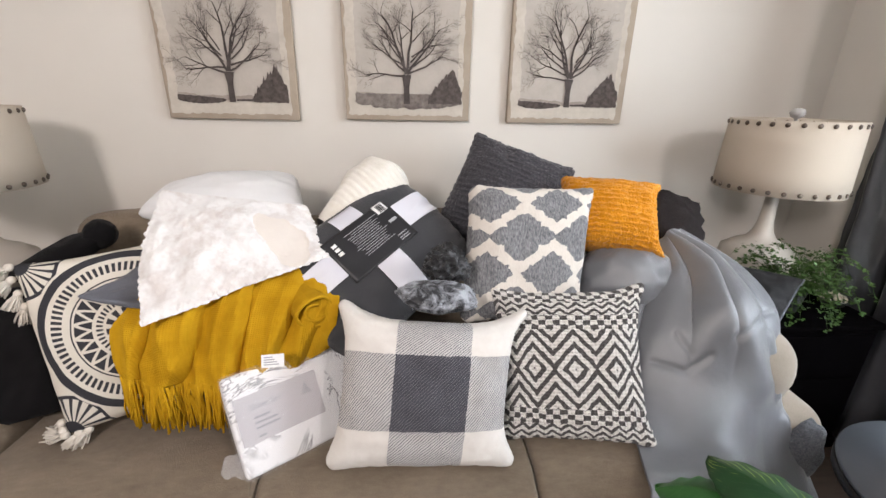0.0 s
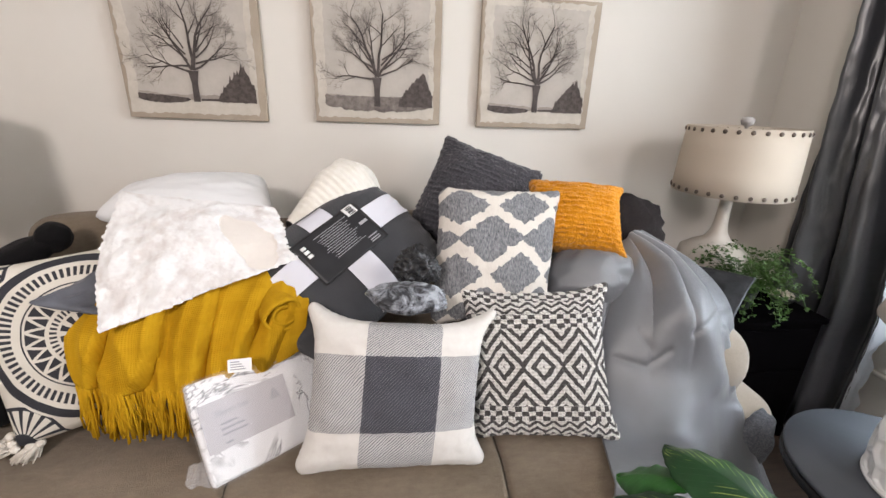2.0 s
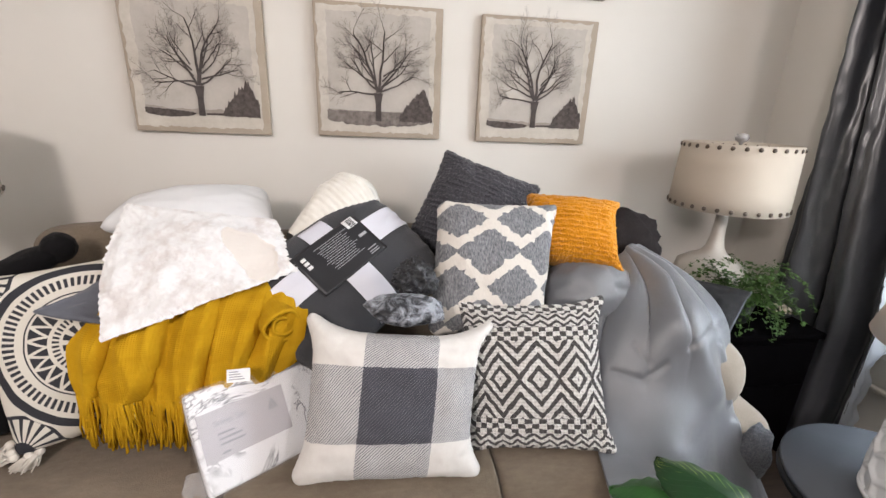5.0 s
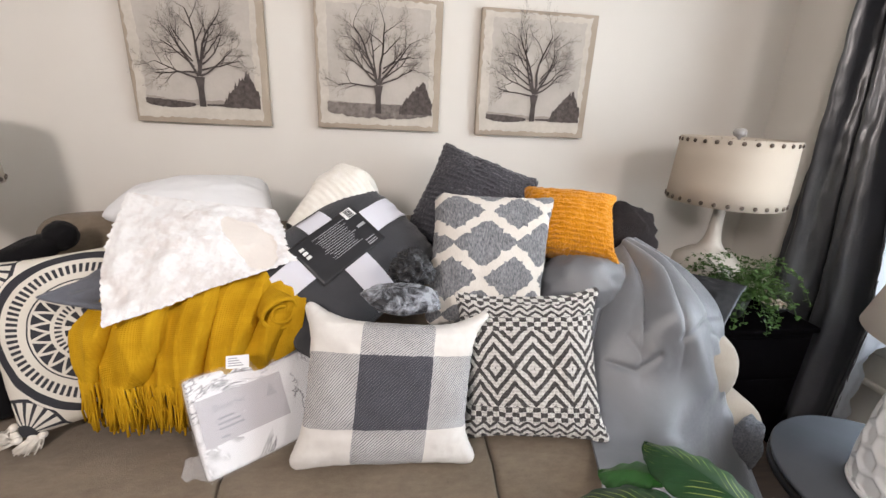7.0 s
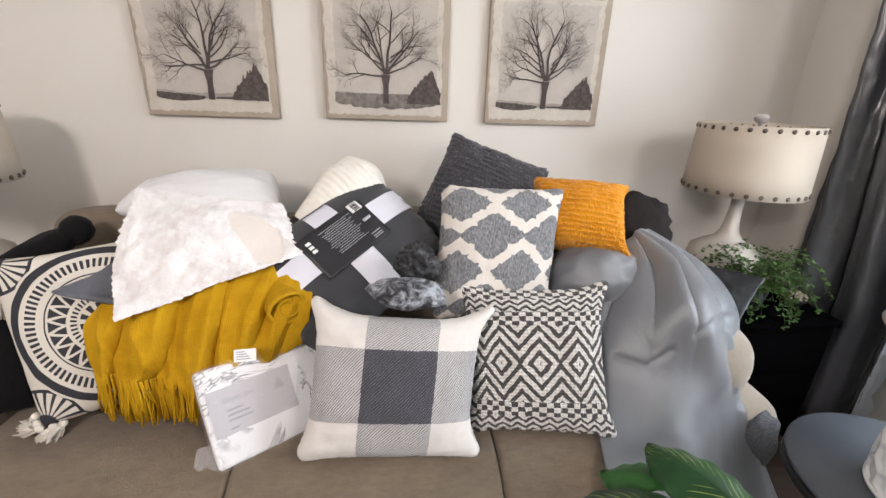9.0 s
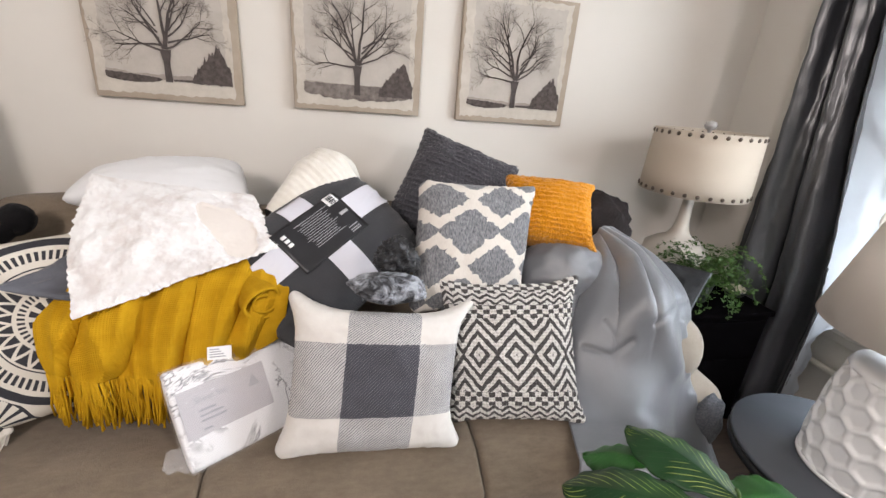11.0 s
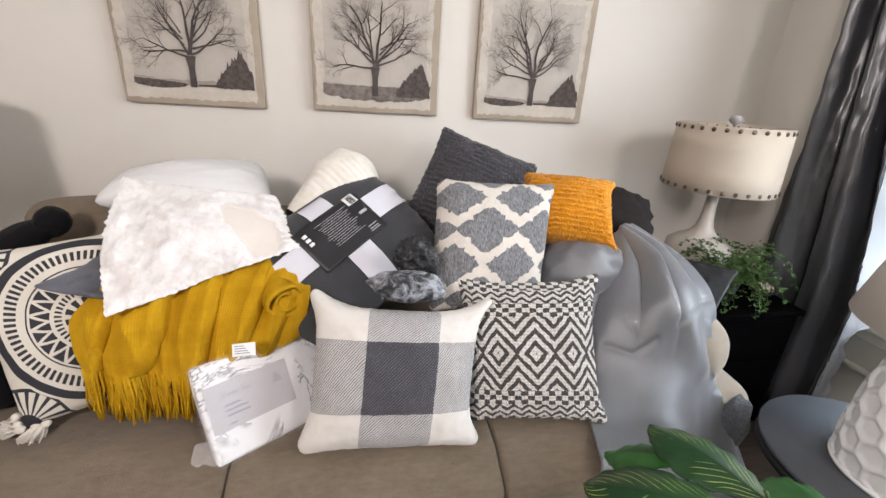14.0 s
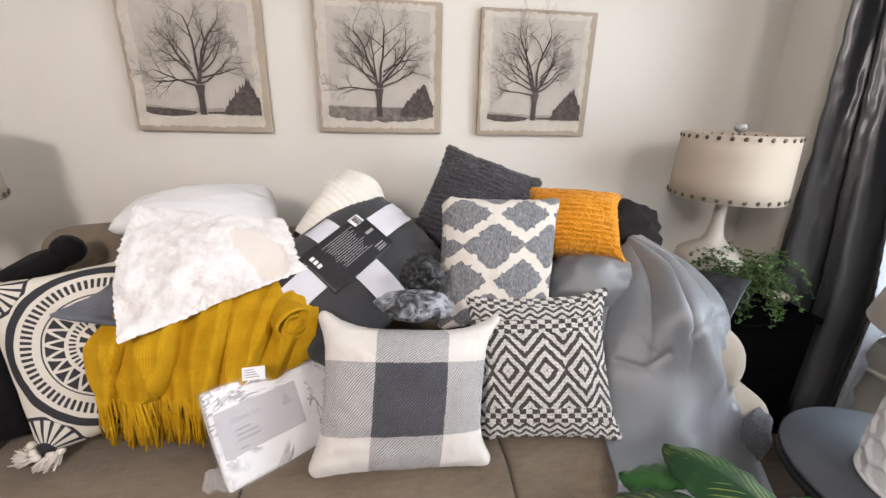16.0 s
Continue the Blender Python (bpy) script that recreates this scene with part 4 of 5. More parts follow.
knob = lump("rolled_end", (0, 0, 0), (0.05, 0.05, 0.048), m_black, "", "", 0.12, 3.0, 1.2, 4, (0, 0, 0), bolster)
knob.matrix_local = pose(0.115, 0.0, 0.012)
mand, mand_at = pillow("mandala_pillow", (-0.930, 1.141, 0.91), (-0.50, 1.271, 0.965), (-0.365, 1.106, 0.56), (-0.785, 0.976, 0.495), 0.15, m_mand, "cream pillow with black mandala print and corner tassels", (0.03, 0.045, 0.02, 0.045), seed=6)


def tassel(at, turn, parent, seed):
    rng = random.Random(seed)
    bm = bmesh.new()
    bmesh.ops.create_icosphere(bm, subdivisions=2, radius=0.011)
    bm.transform(Matrix.Translation((0, 0, -0.006)))
    for k in range(46):
        a, r = rng.uniform(0, 6.28), rng.uniform(0.004, 0.021)
        c, s = math.cos(a), math.sin(a)
        merge(bm, tube([(c * 0.005, s * 0.005, -0.01), (c * r * 0.8, s * r * 0.8, -0.028), (c * r * 1.1, s * r * 1.1, -0.044 - rng.uniform(0, 0.012))], 0.0024, 0.0018, 4))
    ob = part("tassel", bm, m_cream, parent, "cream cotton tassel")
    ob.matrix_local = Matrix.Translation(at) @ turn
    return ob


ti = mand.matrix_world.to_3x3().inverted()
down = ti @ V((-0.55, -0.35, -0.75))
q = down.to_track_quat("-Z", "Y").to_matrix().to_4x4()
for k, f in enumerate((1.0, 0.93, 0.85, 0.77, 0.07, 0.02, -0.02)):
    p = mand_at(0.0, max(0, f), 1)
    tassel(p + V((-0.006, (f if f < 0 else 0) * 0.3, 0.002)), q @ pose(0, 0, 0, k * 9, k * 7 - 20, k * 40), mand, k)
for k, f in enumerate((0.05, 0.1)):
    tassel(mand_at(f, 0.0, 1), q, mand, 20 + k)
pillow("slate_pillow", (-0.56, 1.34, 0.90), (-0.14, 1.40, 0.88), (-0.18, 1.10, 0.68), (-0.715, 1.04, 0.865), 0.07, m_slate, "crumpled blue-grey satin pillow squeezed under the throws", (0.03, 0.03, 0.015, 0.03), seed=8, lumps=0.022)
pillow("pale_grey_pillow", (-0.52, 1.36, 0.78), (-0.06, 1.36, 0.74), (-0.045, 1.08, 0.53), (-0.50, 1.10, 0.52), 0.16, m_white, "pale grey-white pillow standing on the seat", (0.03, 0.03, 0.015, 0.03), seed=9)
pillow("plaid_pillow", (-0.066, 1.05, 0.842), (0.446, 1.036, 0.805), (0.386, 0.842, 0.458), (-0.092, 0.848, 0.472), 0.19, m_plaid, "cream and charcoal buffalo plaid wool pillow on the seat", (0.085, 0.122, 0.052, 0.15), corner=0.10, fuzz=0.002, n=72, seed=10, power=0.37)
pillow("diamond_pillow", (0.348, 1.151, 0.825), (0.792, 1.076, 0.861), (0.786, 0.865, 0.47), (0.37, 0.937, 0.452), 0.15, m_zig, "black and white tufted diamond and zigzag pillow", (0.085, 0.10, 0.052, 0.088), corner=0.075, fuzz=0.003, n=84, seed=11, power=0.38)
pillow("trellis_pillow", (0.318, 1.342, 1.083), (0.741, 1.38, 1.068), (0.642, 1.155, 0.70), (0.275, 1.13, 0.72), 0.17, m_trel, "grey and cream trellis pattern woven pillow", (0.035, 0.068, 0.04, 0.05), corner=0.085, fuzz=0.003, n=72, seed=12, power=0.38)
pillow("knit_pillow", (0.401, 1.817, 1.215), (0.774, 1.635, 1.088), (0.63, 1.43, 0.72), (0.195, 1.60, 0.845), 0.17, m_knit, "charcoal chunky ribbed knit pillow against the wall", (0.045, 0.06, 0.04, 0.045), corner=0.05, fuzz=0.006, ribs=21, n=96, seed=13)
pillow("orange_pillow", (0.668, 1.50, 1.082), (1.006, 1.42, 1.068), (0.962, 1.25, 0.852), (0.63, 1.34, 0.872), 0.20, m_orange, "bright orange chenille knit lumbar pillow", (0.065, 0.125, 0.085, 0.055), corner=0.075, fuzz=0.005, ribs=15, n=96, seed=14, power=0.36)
vel, vel_at = pillow("velvet_pillow", (1.25, 1.42, 0.79), (1.49, 1.26, 0.775), (1.345, 1.17, 0.625), (1.17, 1.28, 0.58), 0.11, m_velvet, "dark grey velvet pillow with a piped edge on the arm", (0.02, 0.03, 0.02, 0.02), seed=15, corner=0.03)
part("piping", tube([vel_at(1.0, k / 40, 1) for k in range(41)], 0.004, 0.004, 8), m_slate, vel, "paler satin piping")
lump("dark_throw", (1.085, 1.52, 0.86), (0.17, 0.12, 0.165), m_darkfuzz, "dark brown fuzzy throw bunched on the sofa back", "throw", 0.25, 5.0, 1.8)
lump("tweed_throw", (1.345, 0.955, 0.33), (0.06, 0.04, 0.11), m_tweed, "grey tweed blanket tucked by the sofa arm", "throw", 0.15, 7.0)

# ---------------- folded comforter ----------------
QU, QV = V((0.70, -0.43, -0.57)).normalized(), V((0.63, 0.635, 0.45))
QN = V((0.17, -0.68, 0.72)).normalized()
QV = QN.cross(QU).normalized()
QC = V((0.003, 1.23, 0.942)) - QN * 0.085
HU, HV, HN, UO = 0.202, 0.285, 0.092, 0.038
qb = Matrix((QU, QV, QN)).transposed().to_4x4()
quilt = thing("folded_comforter", QC, "charcoal comforter folded and bound with a printed band", "bedding")
quilt.matrix_world = Matrix.Translation(QC) @ qb


def q_top(u, v):
    a, b = min(1, abs((u - UO) / HU)), min(1, abs(v / HV))
    return HN * max(0.0, (1 - a ** 3.2)) ** 0.45 * max(0.0, (1 - b ** 3.6)) ** 0.45 + 0.004 * nz((u, v, 0), 14, 2) - 0.010 * b ** 4 * abs(math.sin(u * 70 + 1.5 * nz((u, v, 1), 9, 3))) * (1 - a ** 6)


def q_body(side):
    def fn(s, t):
        a, b = 2 * s - 1, 2 * t - 1
        a, b = math.copysign(abs(a) ** 0.7, a), math.copysign(abs(b) ** 0.7, b)
        u, v = a * HU + UO, b * HV
        # corners of the pack are drawn in
        k = 1 - 0.10 * (a * a * b * b) ** 1.5
        z = q_top(a * HU * 0.9999 + UO, b * HV * 0.9999)
        return V(((u - UO) * k + UO, v * k, side * z))
    return fn


body = grid(q_body(1), 60, 60)
merge(body, grid(q_body(-1), 60, 60))
bmesh.ops.remove_doubles(body, verts=body.verts, dist=0.0006)
bmesh.ops.recalc_face_normals(body, faces=body.faces)
part("folded_body", body, m_quilt, quilt)


def strip(name, u0, u1, v0, v1, lift, mat_, n=24, label="", parent=None):
    def fn(s, t):
        u, v = u0 + (u1 - u0) * s, v0 + (v1 - v0) * t
        return V((u, v, q_top(u, v) + lift))
    ob = part(name, grid(fn, n, n), mat_, parent or quilt, label)
    ob.modifiers.new("thick", "SOLIDIFY").thickness = 0.001
    return ob


strip("band", -0.14, 0.235, -0.045, 0.045, 0.003, m_ribbon, 40, "pale lilac paper band")
strip("band", -0.045, 0.045, -0.283, 0.283, 0.0042, m_ribbon, 40, "pale lilac paper band")
card = strip("label_card", -0.078, 0.078, -0.125, 0.125, 0.006, m_card, 20, "black printed card")
strip("price_tag", -0.08, -0.045, 0.075, 0.115, 0.0072, m_paperwhite, 6, "white barcode tag", card)
for k in range(6):
    strip("barcode_bar", -0.075 + k * 0.005, -0.0725 + k * 0.005 + 0.001 * (k % 2), 0.085, 0.108, 0.0084, m_inkblack, 2, "", card)
rng = random.Random(2)
for k in range(13):
    u = -0.055 + k * 0.0075
    strip("text_bar", u, u + 0.0016, -0.035 - rng.uniform(0, 0.022), 0.045 + rng.uniform(0, 0.025), 0.0072, m_silverink, 6, "", card)
for k, u in enumerate((0.045, 0.055, 0.062)):
    strip("text_bar", u, u + 0.003, 0.07, 0.105, 0.0072, m_silverink, 4, "", card)
strip("text_bar", -0.01, 0.0, 0.082, 0.112, 0.0072, m_silverink, 4, "", card)
# maker's mark as three plain blocks
for k in range(3):
    u = -0.055 + 0.016 * k
    strip("logo_shape", u, u + 0.011, -0.105, -0.090, 0.0072, m_paperwhite, 3, "", card)

# cream sherpa roll showing past the fold


def sherpa_at(s, t):
    a = 2 * math.pi * s
    v = -0.05 + 0.35 * t
    r = (0.035 + 0.071 * min(1.0, t * 1.9)) * (min(1.0, 5 * (1 - t) + 0.05)) ** 0.5
    r *= 1 + 0.045 * abs(math.sin(v * 150)) + 0.08 * nz((math.cos(a), math.sin(a), v * 12), 1.4, 6)
    return V((-0.166 + r * math.cos(a) * 1.0, v + 0.016, -0.026 + r * math.sin(a) * 0.95))


sp = grid(sherpa_at, 40, 90)
bmesh.ops.remove_doubles(sp, verts=sp.verts, dist=0.0005)
part("sherpa_fold", sp, m_sherpa, quilt, "cream sherpa lining rolled at the fold")

# ---------------- sheet set in its wrapping ----------------
sb = V((-0.280, 0.828, 0.456))
s_r = V((0.82, 0.57, 0.0)).normalized()
s_u = (V((0, 0, 1)) * math.cos(radians(31)) + V((-s_r.y, s_r.x, 0)) * math.sin(radians(31))).normalized()
s_n = s_r.cross(s_u)
sheet = thing("sheet_set", sb, "marble-print folded sheet set in clear plastic with grey label", "bedding")
sheet.matrix_world = Matrix.Translation(sb) @ Matrix((s_r, s_u, s_n)).transposed().to_4x4()
fold_ = cushion(0.0, 0.35, 0.0, 0.256, -0.056, 0.0, 0.010, 31.0, 0.004)
part("folded_sheet", fold_, m_marble, sheet)
part("label_card", rbox(0.012, 0.225, 0.078, 0.198, 0.0045, 0.0065, 0), m_label, sheet, "lilac-grey printed label", smooth=False)


def writing(text, size, m, loc, parent, name="writing"):
    cu = bpy.data.curves.new(name, "FONT")
    cu.body, cu.size, cu.extrude = text, size, 0.0002
    tmp = new("tmp", cu)
    dg = bpy.context.evaluated_depsgraph_get()
    me = bpy.data.meshes.new_from_object(tmp.evaluated_get(dg))
    bpy.data.objects.remove(tmp)
    me.materials.clear()
    me.materials.append(m.m)
    ob = new(name, me)
    ob.parent = parent
    ob.location = loc
    return ob


writing("Sheet Set", 0.021, m_inkgrey, (0.045, 0.158, 0.0068), sheet)
for k, (y, w) in enumerate(((0.135, 0.04), (0.122, 0.055), (0.109, 0.06), (0.088, 0.02))):
    part("text_bar", rbox(0.05, 0.05 + w, y, y + 0.005, 0.0066, 0.0072, 0), m_inkgrey, sheet, smooth=False)
tb = bmesh.new()
tb.faces.new([tb.verts.new(p) for p in ((0.175, 0.145, 0.0069), (0.205, 0.145, 0.0069), (0.19, 0.178, 0.0069))])
part("printed_mark", tb, m_silverink, sheet, smooth=False)
wrapb = cushion(-0.004, 0.357, -0.004, 0.263, -0.062, 0.010, 0.012, 33.0, 0.004)
wr = part("plastic_wrap", wrapb, m_wrap, sheet, "clear crinkled plastic wrap")
flap = grid(lambda u, v: V((-0.06 * u * (1 - v * 0.5), 0.0 + 0.07 * v, -0.02 - 0.03 * u + 0.006 * math.sin(u * 9 + v * 5))), 10, 10)
fl = part("plastic_flap", flap, m_wrap, sheet, "loose plastic flap")
fl.modifiers.new("thick", "SOLIDIFY").thickness = 0.0008

# ---------------- mustard throw ----------------
ycols = [
    [(-0.50, 1.24, 0.87), (-0.60, 1.14, 0.865), (-0.665, 1.08, 0.79), (-0.645, 1.02, 0.71), (-0.62, 0.995, 0.655)],
    [(-0.42, 1.26, 0.89), (-0.50, 1.12, 0.875), (-0.54, 1.03, 0.80), (-0.535, 0.99, 0.72), (-0.525, 0.975, 0.645)],
    [(-0.36, 1.26, 0.89), (-0.39, 1.12, 0.88), (-0.41, 1.03, 0.81), (-0.42, 0.99, 0.72), (-0.42, 0.97, 0.64)],
    [(-0.25, 1.26, 0.89), (-0.27, 1.13, 0.88), (-0.285, 1.045, 0.82), (-0.30, 1.0, 0.73), (-0.31, 0.985, 0.63)],
    [(-0.14, 1.26, 0.88), (-0.15, 1.15, 0.875), (-0.155, 1.06, 0.82), (-0.17, 1.03, 0.74), (-0.19, 1.03, 0.65)],
    [(-0.09, 1.26, 0.84), (-0.085, 1.16, 0.85), (-0.075, 1.08, 0.81), (-0.085, 1.06, 0.75), (-0.11, 1.07, 0.68)],
]
yel = thing("mustard_throw", (-0.36, 1.05, 0.65), "mustard yellow woven throw with long fringe, draped in folds", "throw")
ya = yel.location


def yellow_at(u, v):
    p = loft(ycols, u, v)
    k = min(1.0, v * 1.6)
    ph = u * 17 + v * 1.1 + 2.4 * nz((u * 3, v * 1.1, 0), 1.0, 7)
    saw = ph / math.pi - math.floor(ph / math.pi)
    pleat = saw / 0.82 if saw < 0.82 else (1 - saw) / 0.18
    w = (pleat - 0.5) * 0.042 + math.sin(u * 71 + v * 3) * 0.0022 + (0.5 - abs(math.sin(u * 29 - v * 1.6 + 3 * nz((u * 4, v, 0), 1.0, 2)))) * 0.012
    w += 0.013 * nz((u * 5.5 + v * 0.9, v * 1.4, 0), 1.3, 3)
    w *= 1 - 0.8 * min(1.0, max(0.0, u - 0.70) * 5)
    w = w * min(1.0, 0.12 + u * 5) + 0.012 * max(0.0, 1 - u * 3) * min(1.0, max(0.0, v - 0.45) * 5)
    return p + V((0.2 * w, -1.0, 0.35)) * w * k - V(ya)


yo = part("blanket", grid(yellow_at, 220, 70), m_yellow, yel)
yo.modifiers.new("thick", "SOLIDIFY").thickness = 0.005


def roll_at(s, t):
    a = 1.2 + s * 2 * math.pi * 1.7
    r = 0.014 + 0.032 * s + 0.003 * nz((a, t * 3, 0), 1.0, 5)
    c = V((-0.128, 1.045, 0.808)) + V((-0.55, 0.80, 0.10)) * (0.17 * t)
    ex, ey = V((0.82, 0.55, 0.12)), V((-0.15, 0.05, 0.98))
    return c + ex * (math.cos(a) * r * 1.25) + ey * (math.sin(a) * r * 0.95) + V((0.2, -0.3, 0)) * (0.012 * math.sin(a * 1.7)) * (1 - t) - V(ya)


ro = part("rolled_end", grid(roll_at, 130, 14), m_yellow, yel)
ro.modifiers.new("thick", "SOLIDIFY").thickness = 0.009
rng = random.Random(9)
for k in range(230):
    u = (k + rng.uniform(-0.6, 0.6)) / 230 * 0.74
    p = yellow_at(max(0, u), 1.0)
    ln = rng.uniform(0.105, 0.145)
    sw = rng.uniform(-0.006, 0.006) + 0.005 * math.sin(u * 60)
    b = tube([p + V((0, -0.002, 0.004)), p + V((sw * 0.5 + rng.uniform(-.004, .004), -0.006, -ln * 0.35)), p + V((sw, rng.uniform(-.012, .004), -ln * 0.7)), p + V((sw * 1.4, -0.006 + rng.uniform(-.01, .006), -ln))], 0.0031, 0.0027, 5)
    part("fringe_strand", b, m_yellow, yel)
tag_ = part("care_tag", rbox(-0.028, 0.028, -0.0006, 0.0006, -0.016, 0.016, 0), m_paperwhite, yel, "white sewn care tag", smooth=False)
tag_.matrix_local = Matrix.Translation(V((-0.224, 0.948, 0.722)) - V(ya)) @ pose(0, 0, 0, -28, -4, 0)
for k in range(4):
    tb = part("text_bar", rbox(-0.022, 0.0 + 0.005 * k, -0.0012, -0.0007, 0.008 - 0.006 * k, 0.0105 - 0.006 * k, 0), m_inkgrey, tag_, smooth=False)

# ---------------- white faux-fur cover ----------------
FT = [V((-0.632, 1.36, 1.048)), V((-0.205, 1.36, 0.998)), V((-0.110, 1.18, 0.895)), V((-0.532, 0.985, 0.792))]
fn_ = V((0.124, -0.6, 0.79)).normalized()
fur = thing("faux_fur_cover", (-0.37, 1.2, 0.93), "white shaggy faux-fur pillow cover lying over the throws", "cushion cover")
fa = V(fur.location)


def fur_base(u, v):
    p = (FT[3] * (1 - u) + FT[2] * u) * (1 - v) + (FT[0] * (1 - u) + FT[1] * u) * v
    p += V((-0.03 * math.sin(math.pi * v) * (1 - u), 0, 0))
    return p + fn_ * (0.020 + 0.022 * math.sin(math.pi * u) * math.sin(math.pi * v) + 0.012 * nz((u * 3, v * 3, 0), 1.2, 8))


def bare(u, v):
    """Where the smooth suede side is turned up."""
    d = math.hypot((u - 0.79 + 0.12 * (v - 0.36)) / 0.115, (v - 0.33) / 0.36) + 0.6 * nz((u * 7, v * 6, 3), 1.0, 2)
    return max(0.0, min(1.0, (1.1 - d) * 5))


def fur_top(u, v):
    edge = min(1.0, 14 * min(u, 1 - u, v, 1 - v))
    h = 0.008 + (0.011 * edge * (0.6 + nz((u * 7, v * 5, 0), 1.2, 3)) + 0.004 * nz((u * 15, v * 11, 1), 1.2, 5) + 0.0014 * nz((u * 50, v * 38, 1), 1.2, 9)) * (1 - bare(u, v))
    return fur_base(u, v) + fn_ * max(h, 0.002) + V((nz((u * 40, v * 33, 2), 1, 1), nz((u * 40, v * 33, 5), 1, 2), 0)) * (0.0015 + 0.005 * (1 - edge)) - fa


fs = part("fur_surface", grid(fur_top, 150, 120), m_fur, fur)
fs.data.materials.append(m_suede.m)
for f in fs.data.polygons:
    q = fs.data.uv_layers[0].data[f.loop_start].uv
    if bare(q.x, q.y) > 0.5:
        f.material_index = 1
bk = part("backing", grid(lambda u, v: fur_base(0.02 + 0.96 * u, 0.03 + 0.95 * v) + fn_ * 0.001 - fa, 30, 30), m_white, fur)

# ---------------- silver-grey throw ----------------
# five lines of the hang, from the gather down to the seat's front, and one behind
g_hem = [(0.982, 1.38, 0.871), (0.892, 1.25, 0.79), (0.818, 1.13, 0.677), (0.769, 1.03, 0.524), (0.745, 0.90, 0.472), (0.71, 0.775, 0.470), (0.691, 0.7, 0.447)]
g_inner = [(1.025, 1.38, 0.891), (0.988, 1.22, 0.828), (0.932, 1.08, 0.705), (0.901, 0.98, 0.555), (0.868, 0.874, 0.472), (0.807, 0.764, 0.472), (0.784, 0.695, 0.419)]
g_mid = [(1.041, 1.39, 0.911), (1.067, 1.24, 0.863), (1.021, 1.06, 0.756), (1.029, 0.97, 0.577), (0.985, 0.862, 0.480), (0.945, 0.765, 0.462), (0.92, 0.69, 0.37)]
g_outer = [(1.065, 1.4, 0.917), (1.181, 1.29, 0.849), (1.158, 1.1, 0.774), (1.172, 1.02, 0.599), (1.18, 0.95, 0.418), (1.18, 0.88, 0.289), (1.172, 0.8, 0.179)]
g_ridge = [(1.104, 1.42, 0.911), (1.298, 1.32, 0.781), (1.33, 1.19, 0.687), (1.325, 1.12, 0.546), (1.325, 1.03, 0.385), (1.37, 0.96, 0.275), (1.417, 0.9, 0.142)]
gcols = []
for line in (g_hem, g_inner, g_mid, g_outer, g_ridge):
    x, y, z = line[-1]
    gcols.append(line + [(x, y - 0.015, 0.12)])
gcols.append([(x - 0.03, y + 0.11, z - 0.03) for x, y, z in gcols[-1]])
gt = thing("silver_grey_throw", (1.0, 1.0, 0.4), "smooth silver-grey throw draped over the sofa arm end", "throw")
ga = V(gt.location)


# pressed creases: waypoints over the cloth, height, width
CREASES = (
    (((0.47, 0.34), (0.60, 0.325), (0.74, 0.29)), -0.009, 0.010),
    (((0.12, 0.36), (0.24, 0.385), (0.36, 0.36)), -0.008, 0.009),
    (((0.20, 0.30), (0.28, 0.35)), -0.006, 0.010),
    (((0.66, 0.36), (0.69, 0.43), (0.70, 0.50)), 0.012, 0.012),
    (((0.40, 0.16), (0.44, 0.26), (0.52, 0.36), (0.60, 0.47)), 0.022, 0.040),
    (((0.74, 0.56), (0.72, 0.70), (0.70, 0.95)), 0.022, 0.026),
    (((0.10, 0.20), (0.06, 0.34), (0.03, 0.52)), -0.014, 0.020),
)


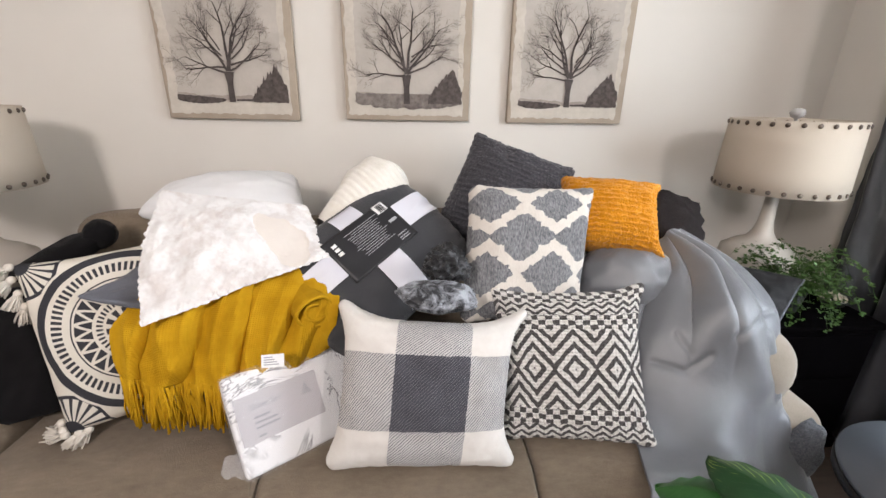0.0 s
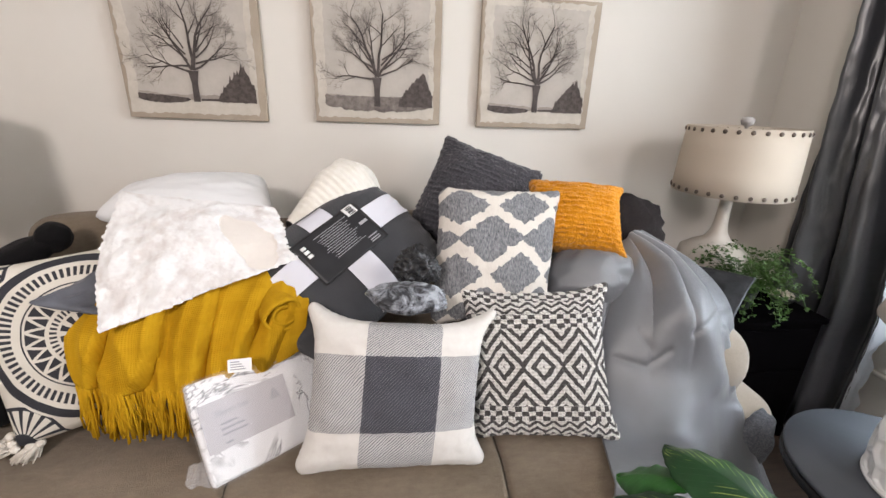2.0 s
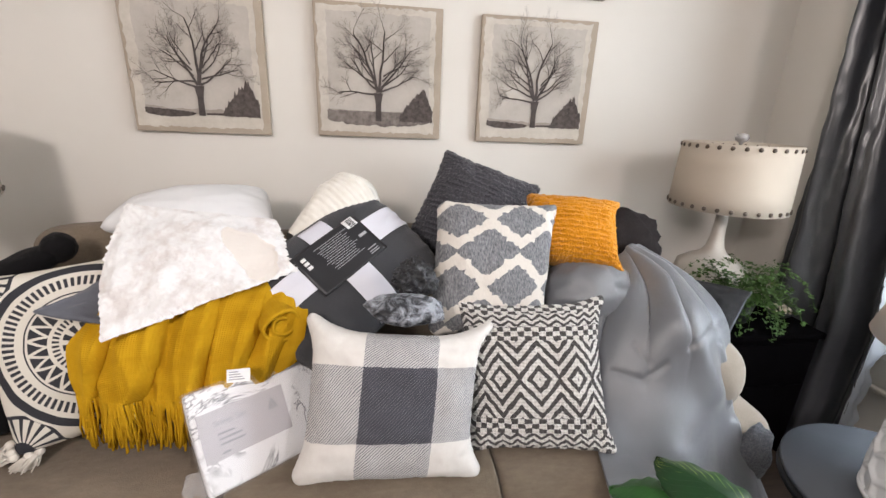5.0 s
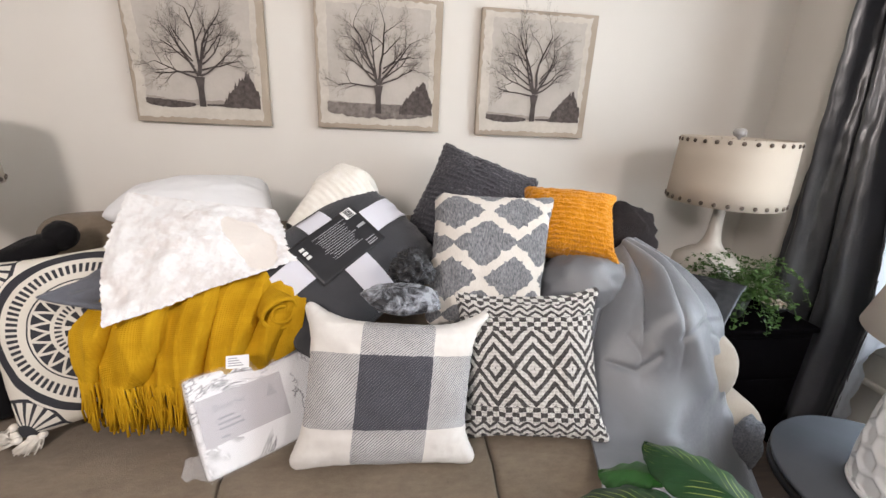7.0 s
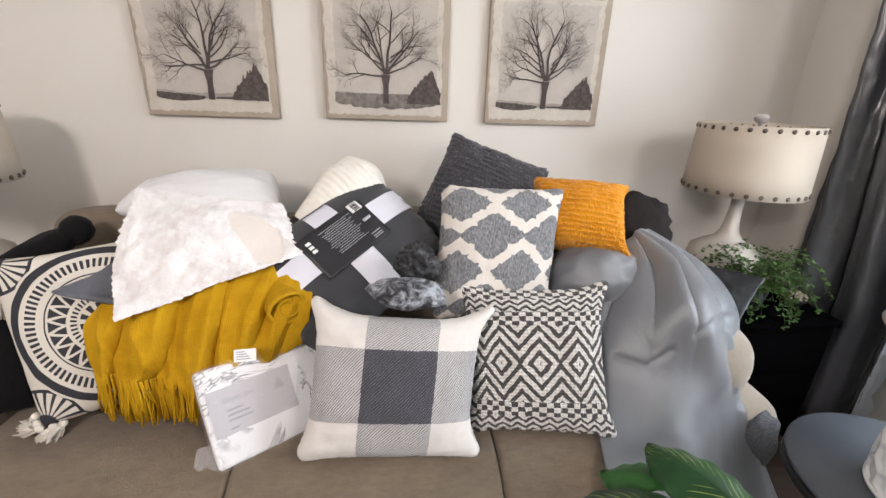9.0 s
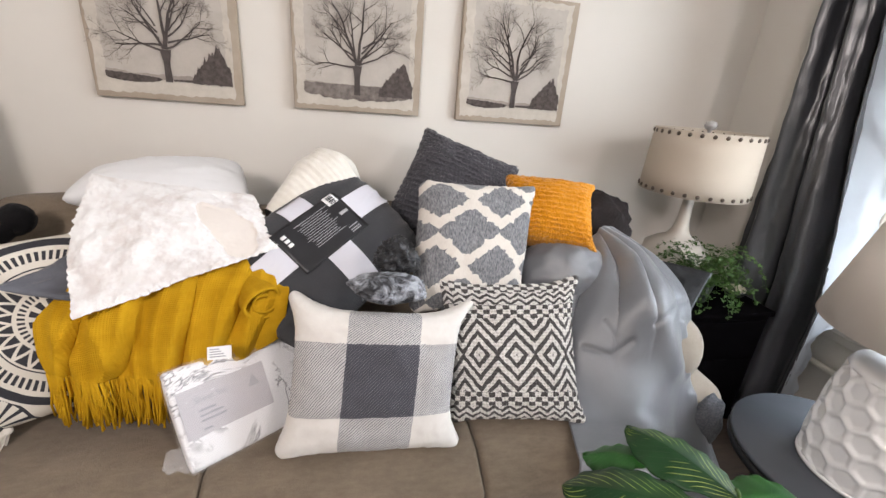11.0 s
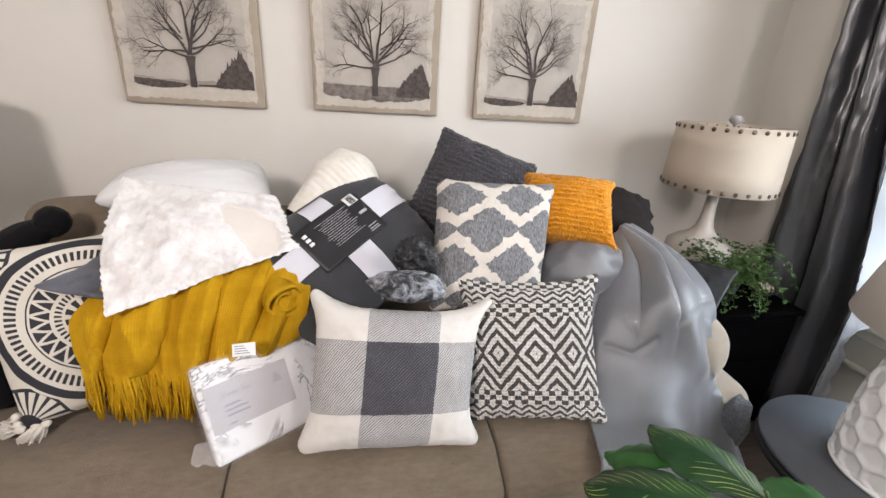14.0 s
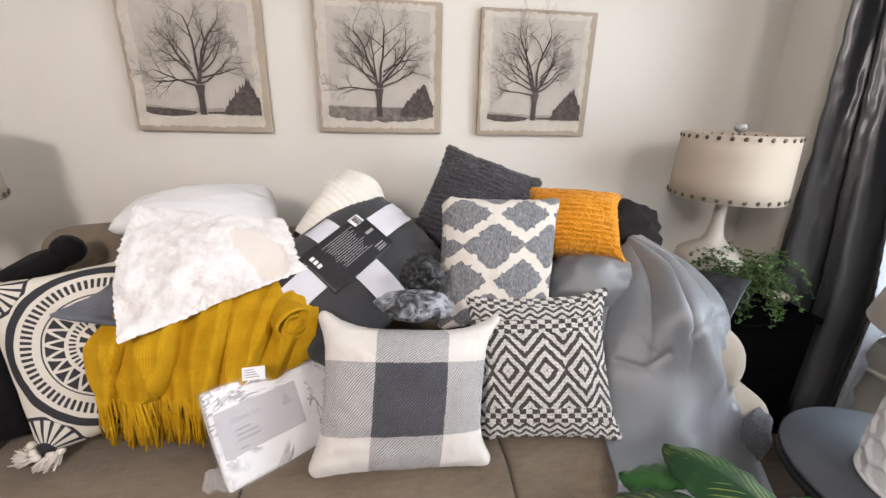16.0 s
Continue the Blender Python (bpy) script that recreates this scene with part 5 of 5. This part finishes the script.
def crease(u, v):
    w = 0.0
    for pts, depth, width in CREASES:
        best = 9.0
        for (a0, b0), (a1, b1) in zip(pts, pts[1:]):
            ex, ey = (a1 - a0) * 0.62, (b1 - b0) * 1.25
            dx, dy = (u - a0) * 0.62, (v - b0) * 1.25
            f = max(0.0, min(1.0, (dx * ex + dy * ey) / (ex * ex + ey * ey)))
            best = min(best, math.hypot(dx - f * ex, dy - f * ey))
        if best < width * 3:
            w += depth * math.exp(-(best / width) ** 2)
    return w


def grey_at(u, v):
    p = loft(gcols, u, v)
    # gathers fan out from the knot and die away below it
    fan = min(1.0, v * 9) * max(0.0, 1 - v / 0.46) ** 1.5
    k = abs(math.sin(math.pi * (5.4 * u + 0.3 + 0.9 * v + 0.35 * nz((u * 4, v * 3, 0), 1.0, 5))))
    w = crease(u, v) + (k ** 0.6 - 0.65) * 0.085 * fan
    low = min(1.0, max(0.0, v - 0.5) * 3)
    w += (0.5 - abs(math.sin(u * 6.5 + 0.4 + 0.7 * v))) * 0.018 * low
    w += 0.020 * nz((u * 2.6 - v * 1.2, v * 2.2, 0), 1.2, 11) * min(1.0, v * 4) + 0.0025 * nz((u * 9, v * 7, 0), 1.3, 4)
    return p + V((0.25, -0.8, 0.4)) * w - ga


go = part("blanket", grid(grey_at, 170, 190), m_gray_throw, gt)
go.modifiers.new("thick", "SOLIDIFY").thickness = 0.004

# the end that bulges out between the pillows
tuck = lump("tucked_end", (0, 0, 0), (0.16, 0.105, 0.125), m_gray_throw, "", "", 0.13, 4.0, 1.15, 5, (0, 0, 0), gt)
tuck.matrix_local = Matrix.Translation(V((0.85, 1.285, 0.775)) - ga) @ pose(0, 0, 0, 0, -14, -10)
part("hem", tube([grey_at(0.004, k / 60) for k in range(61)], 0.0035, 0.0035, 6), m_gray_throw, gt)

# ---------------- mottled fur bundles ----------------
b1 = lump("grey_fur_roll", (0.196, 1.0, 0.866), (0.104, 0.05, 0.036), m_mott, "mottled grey faux-fur roll on the plaid pillow", "throw", 0.14, 1.0, 1.5, 5, (20, 4, 0), crumple=0.16)
b2 = lump("dark_fur_roll", (0.222, 1.10, 0.912), (0.064, 0.055, 0.052), m_mottd, "dark crushed faux-fur roll behind the grey fur", "throw", 0.2, 6.0, 1.6, 5, (0, 10, 20), crumple=0.55)
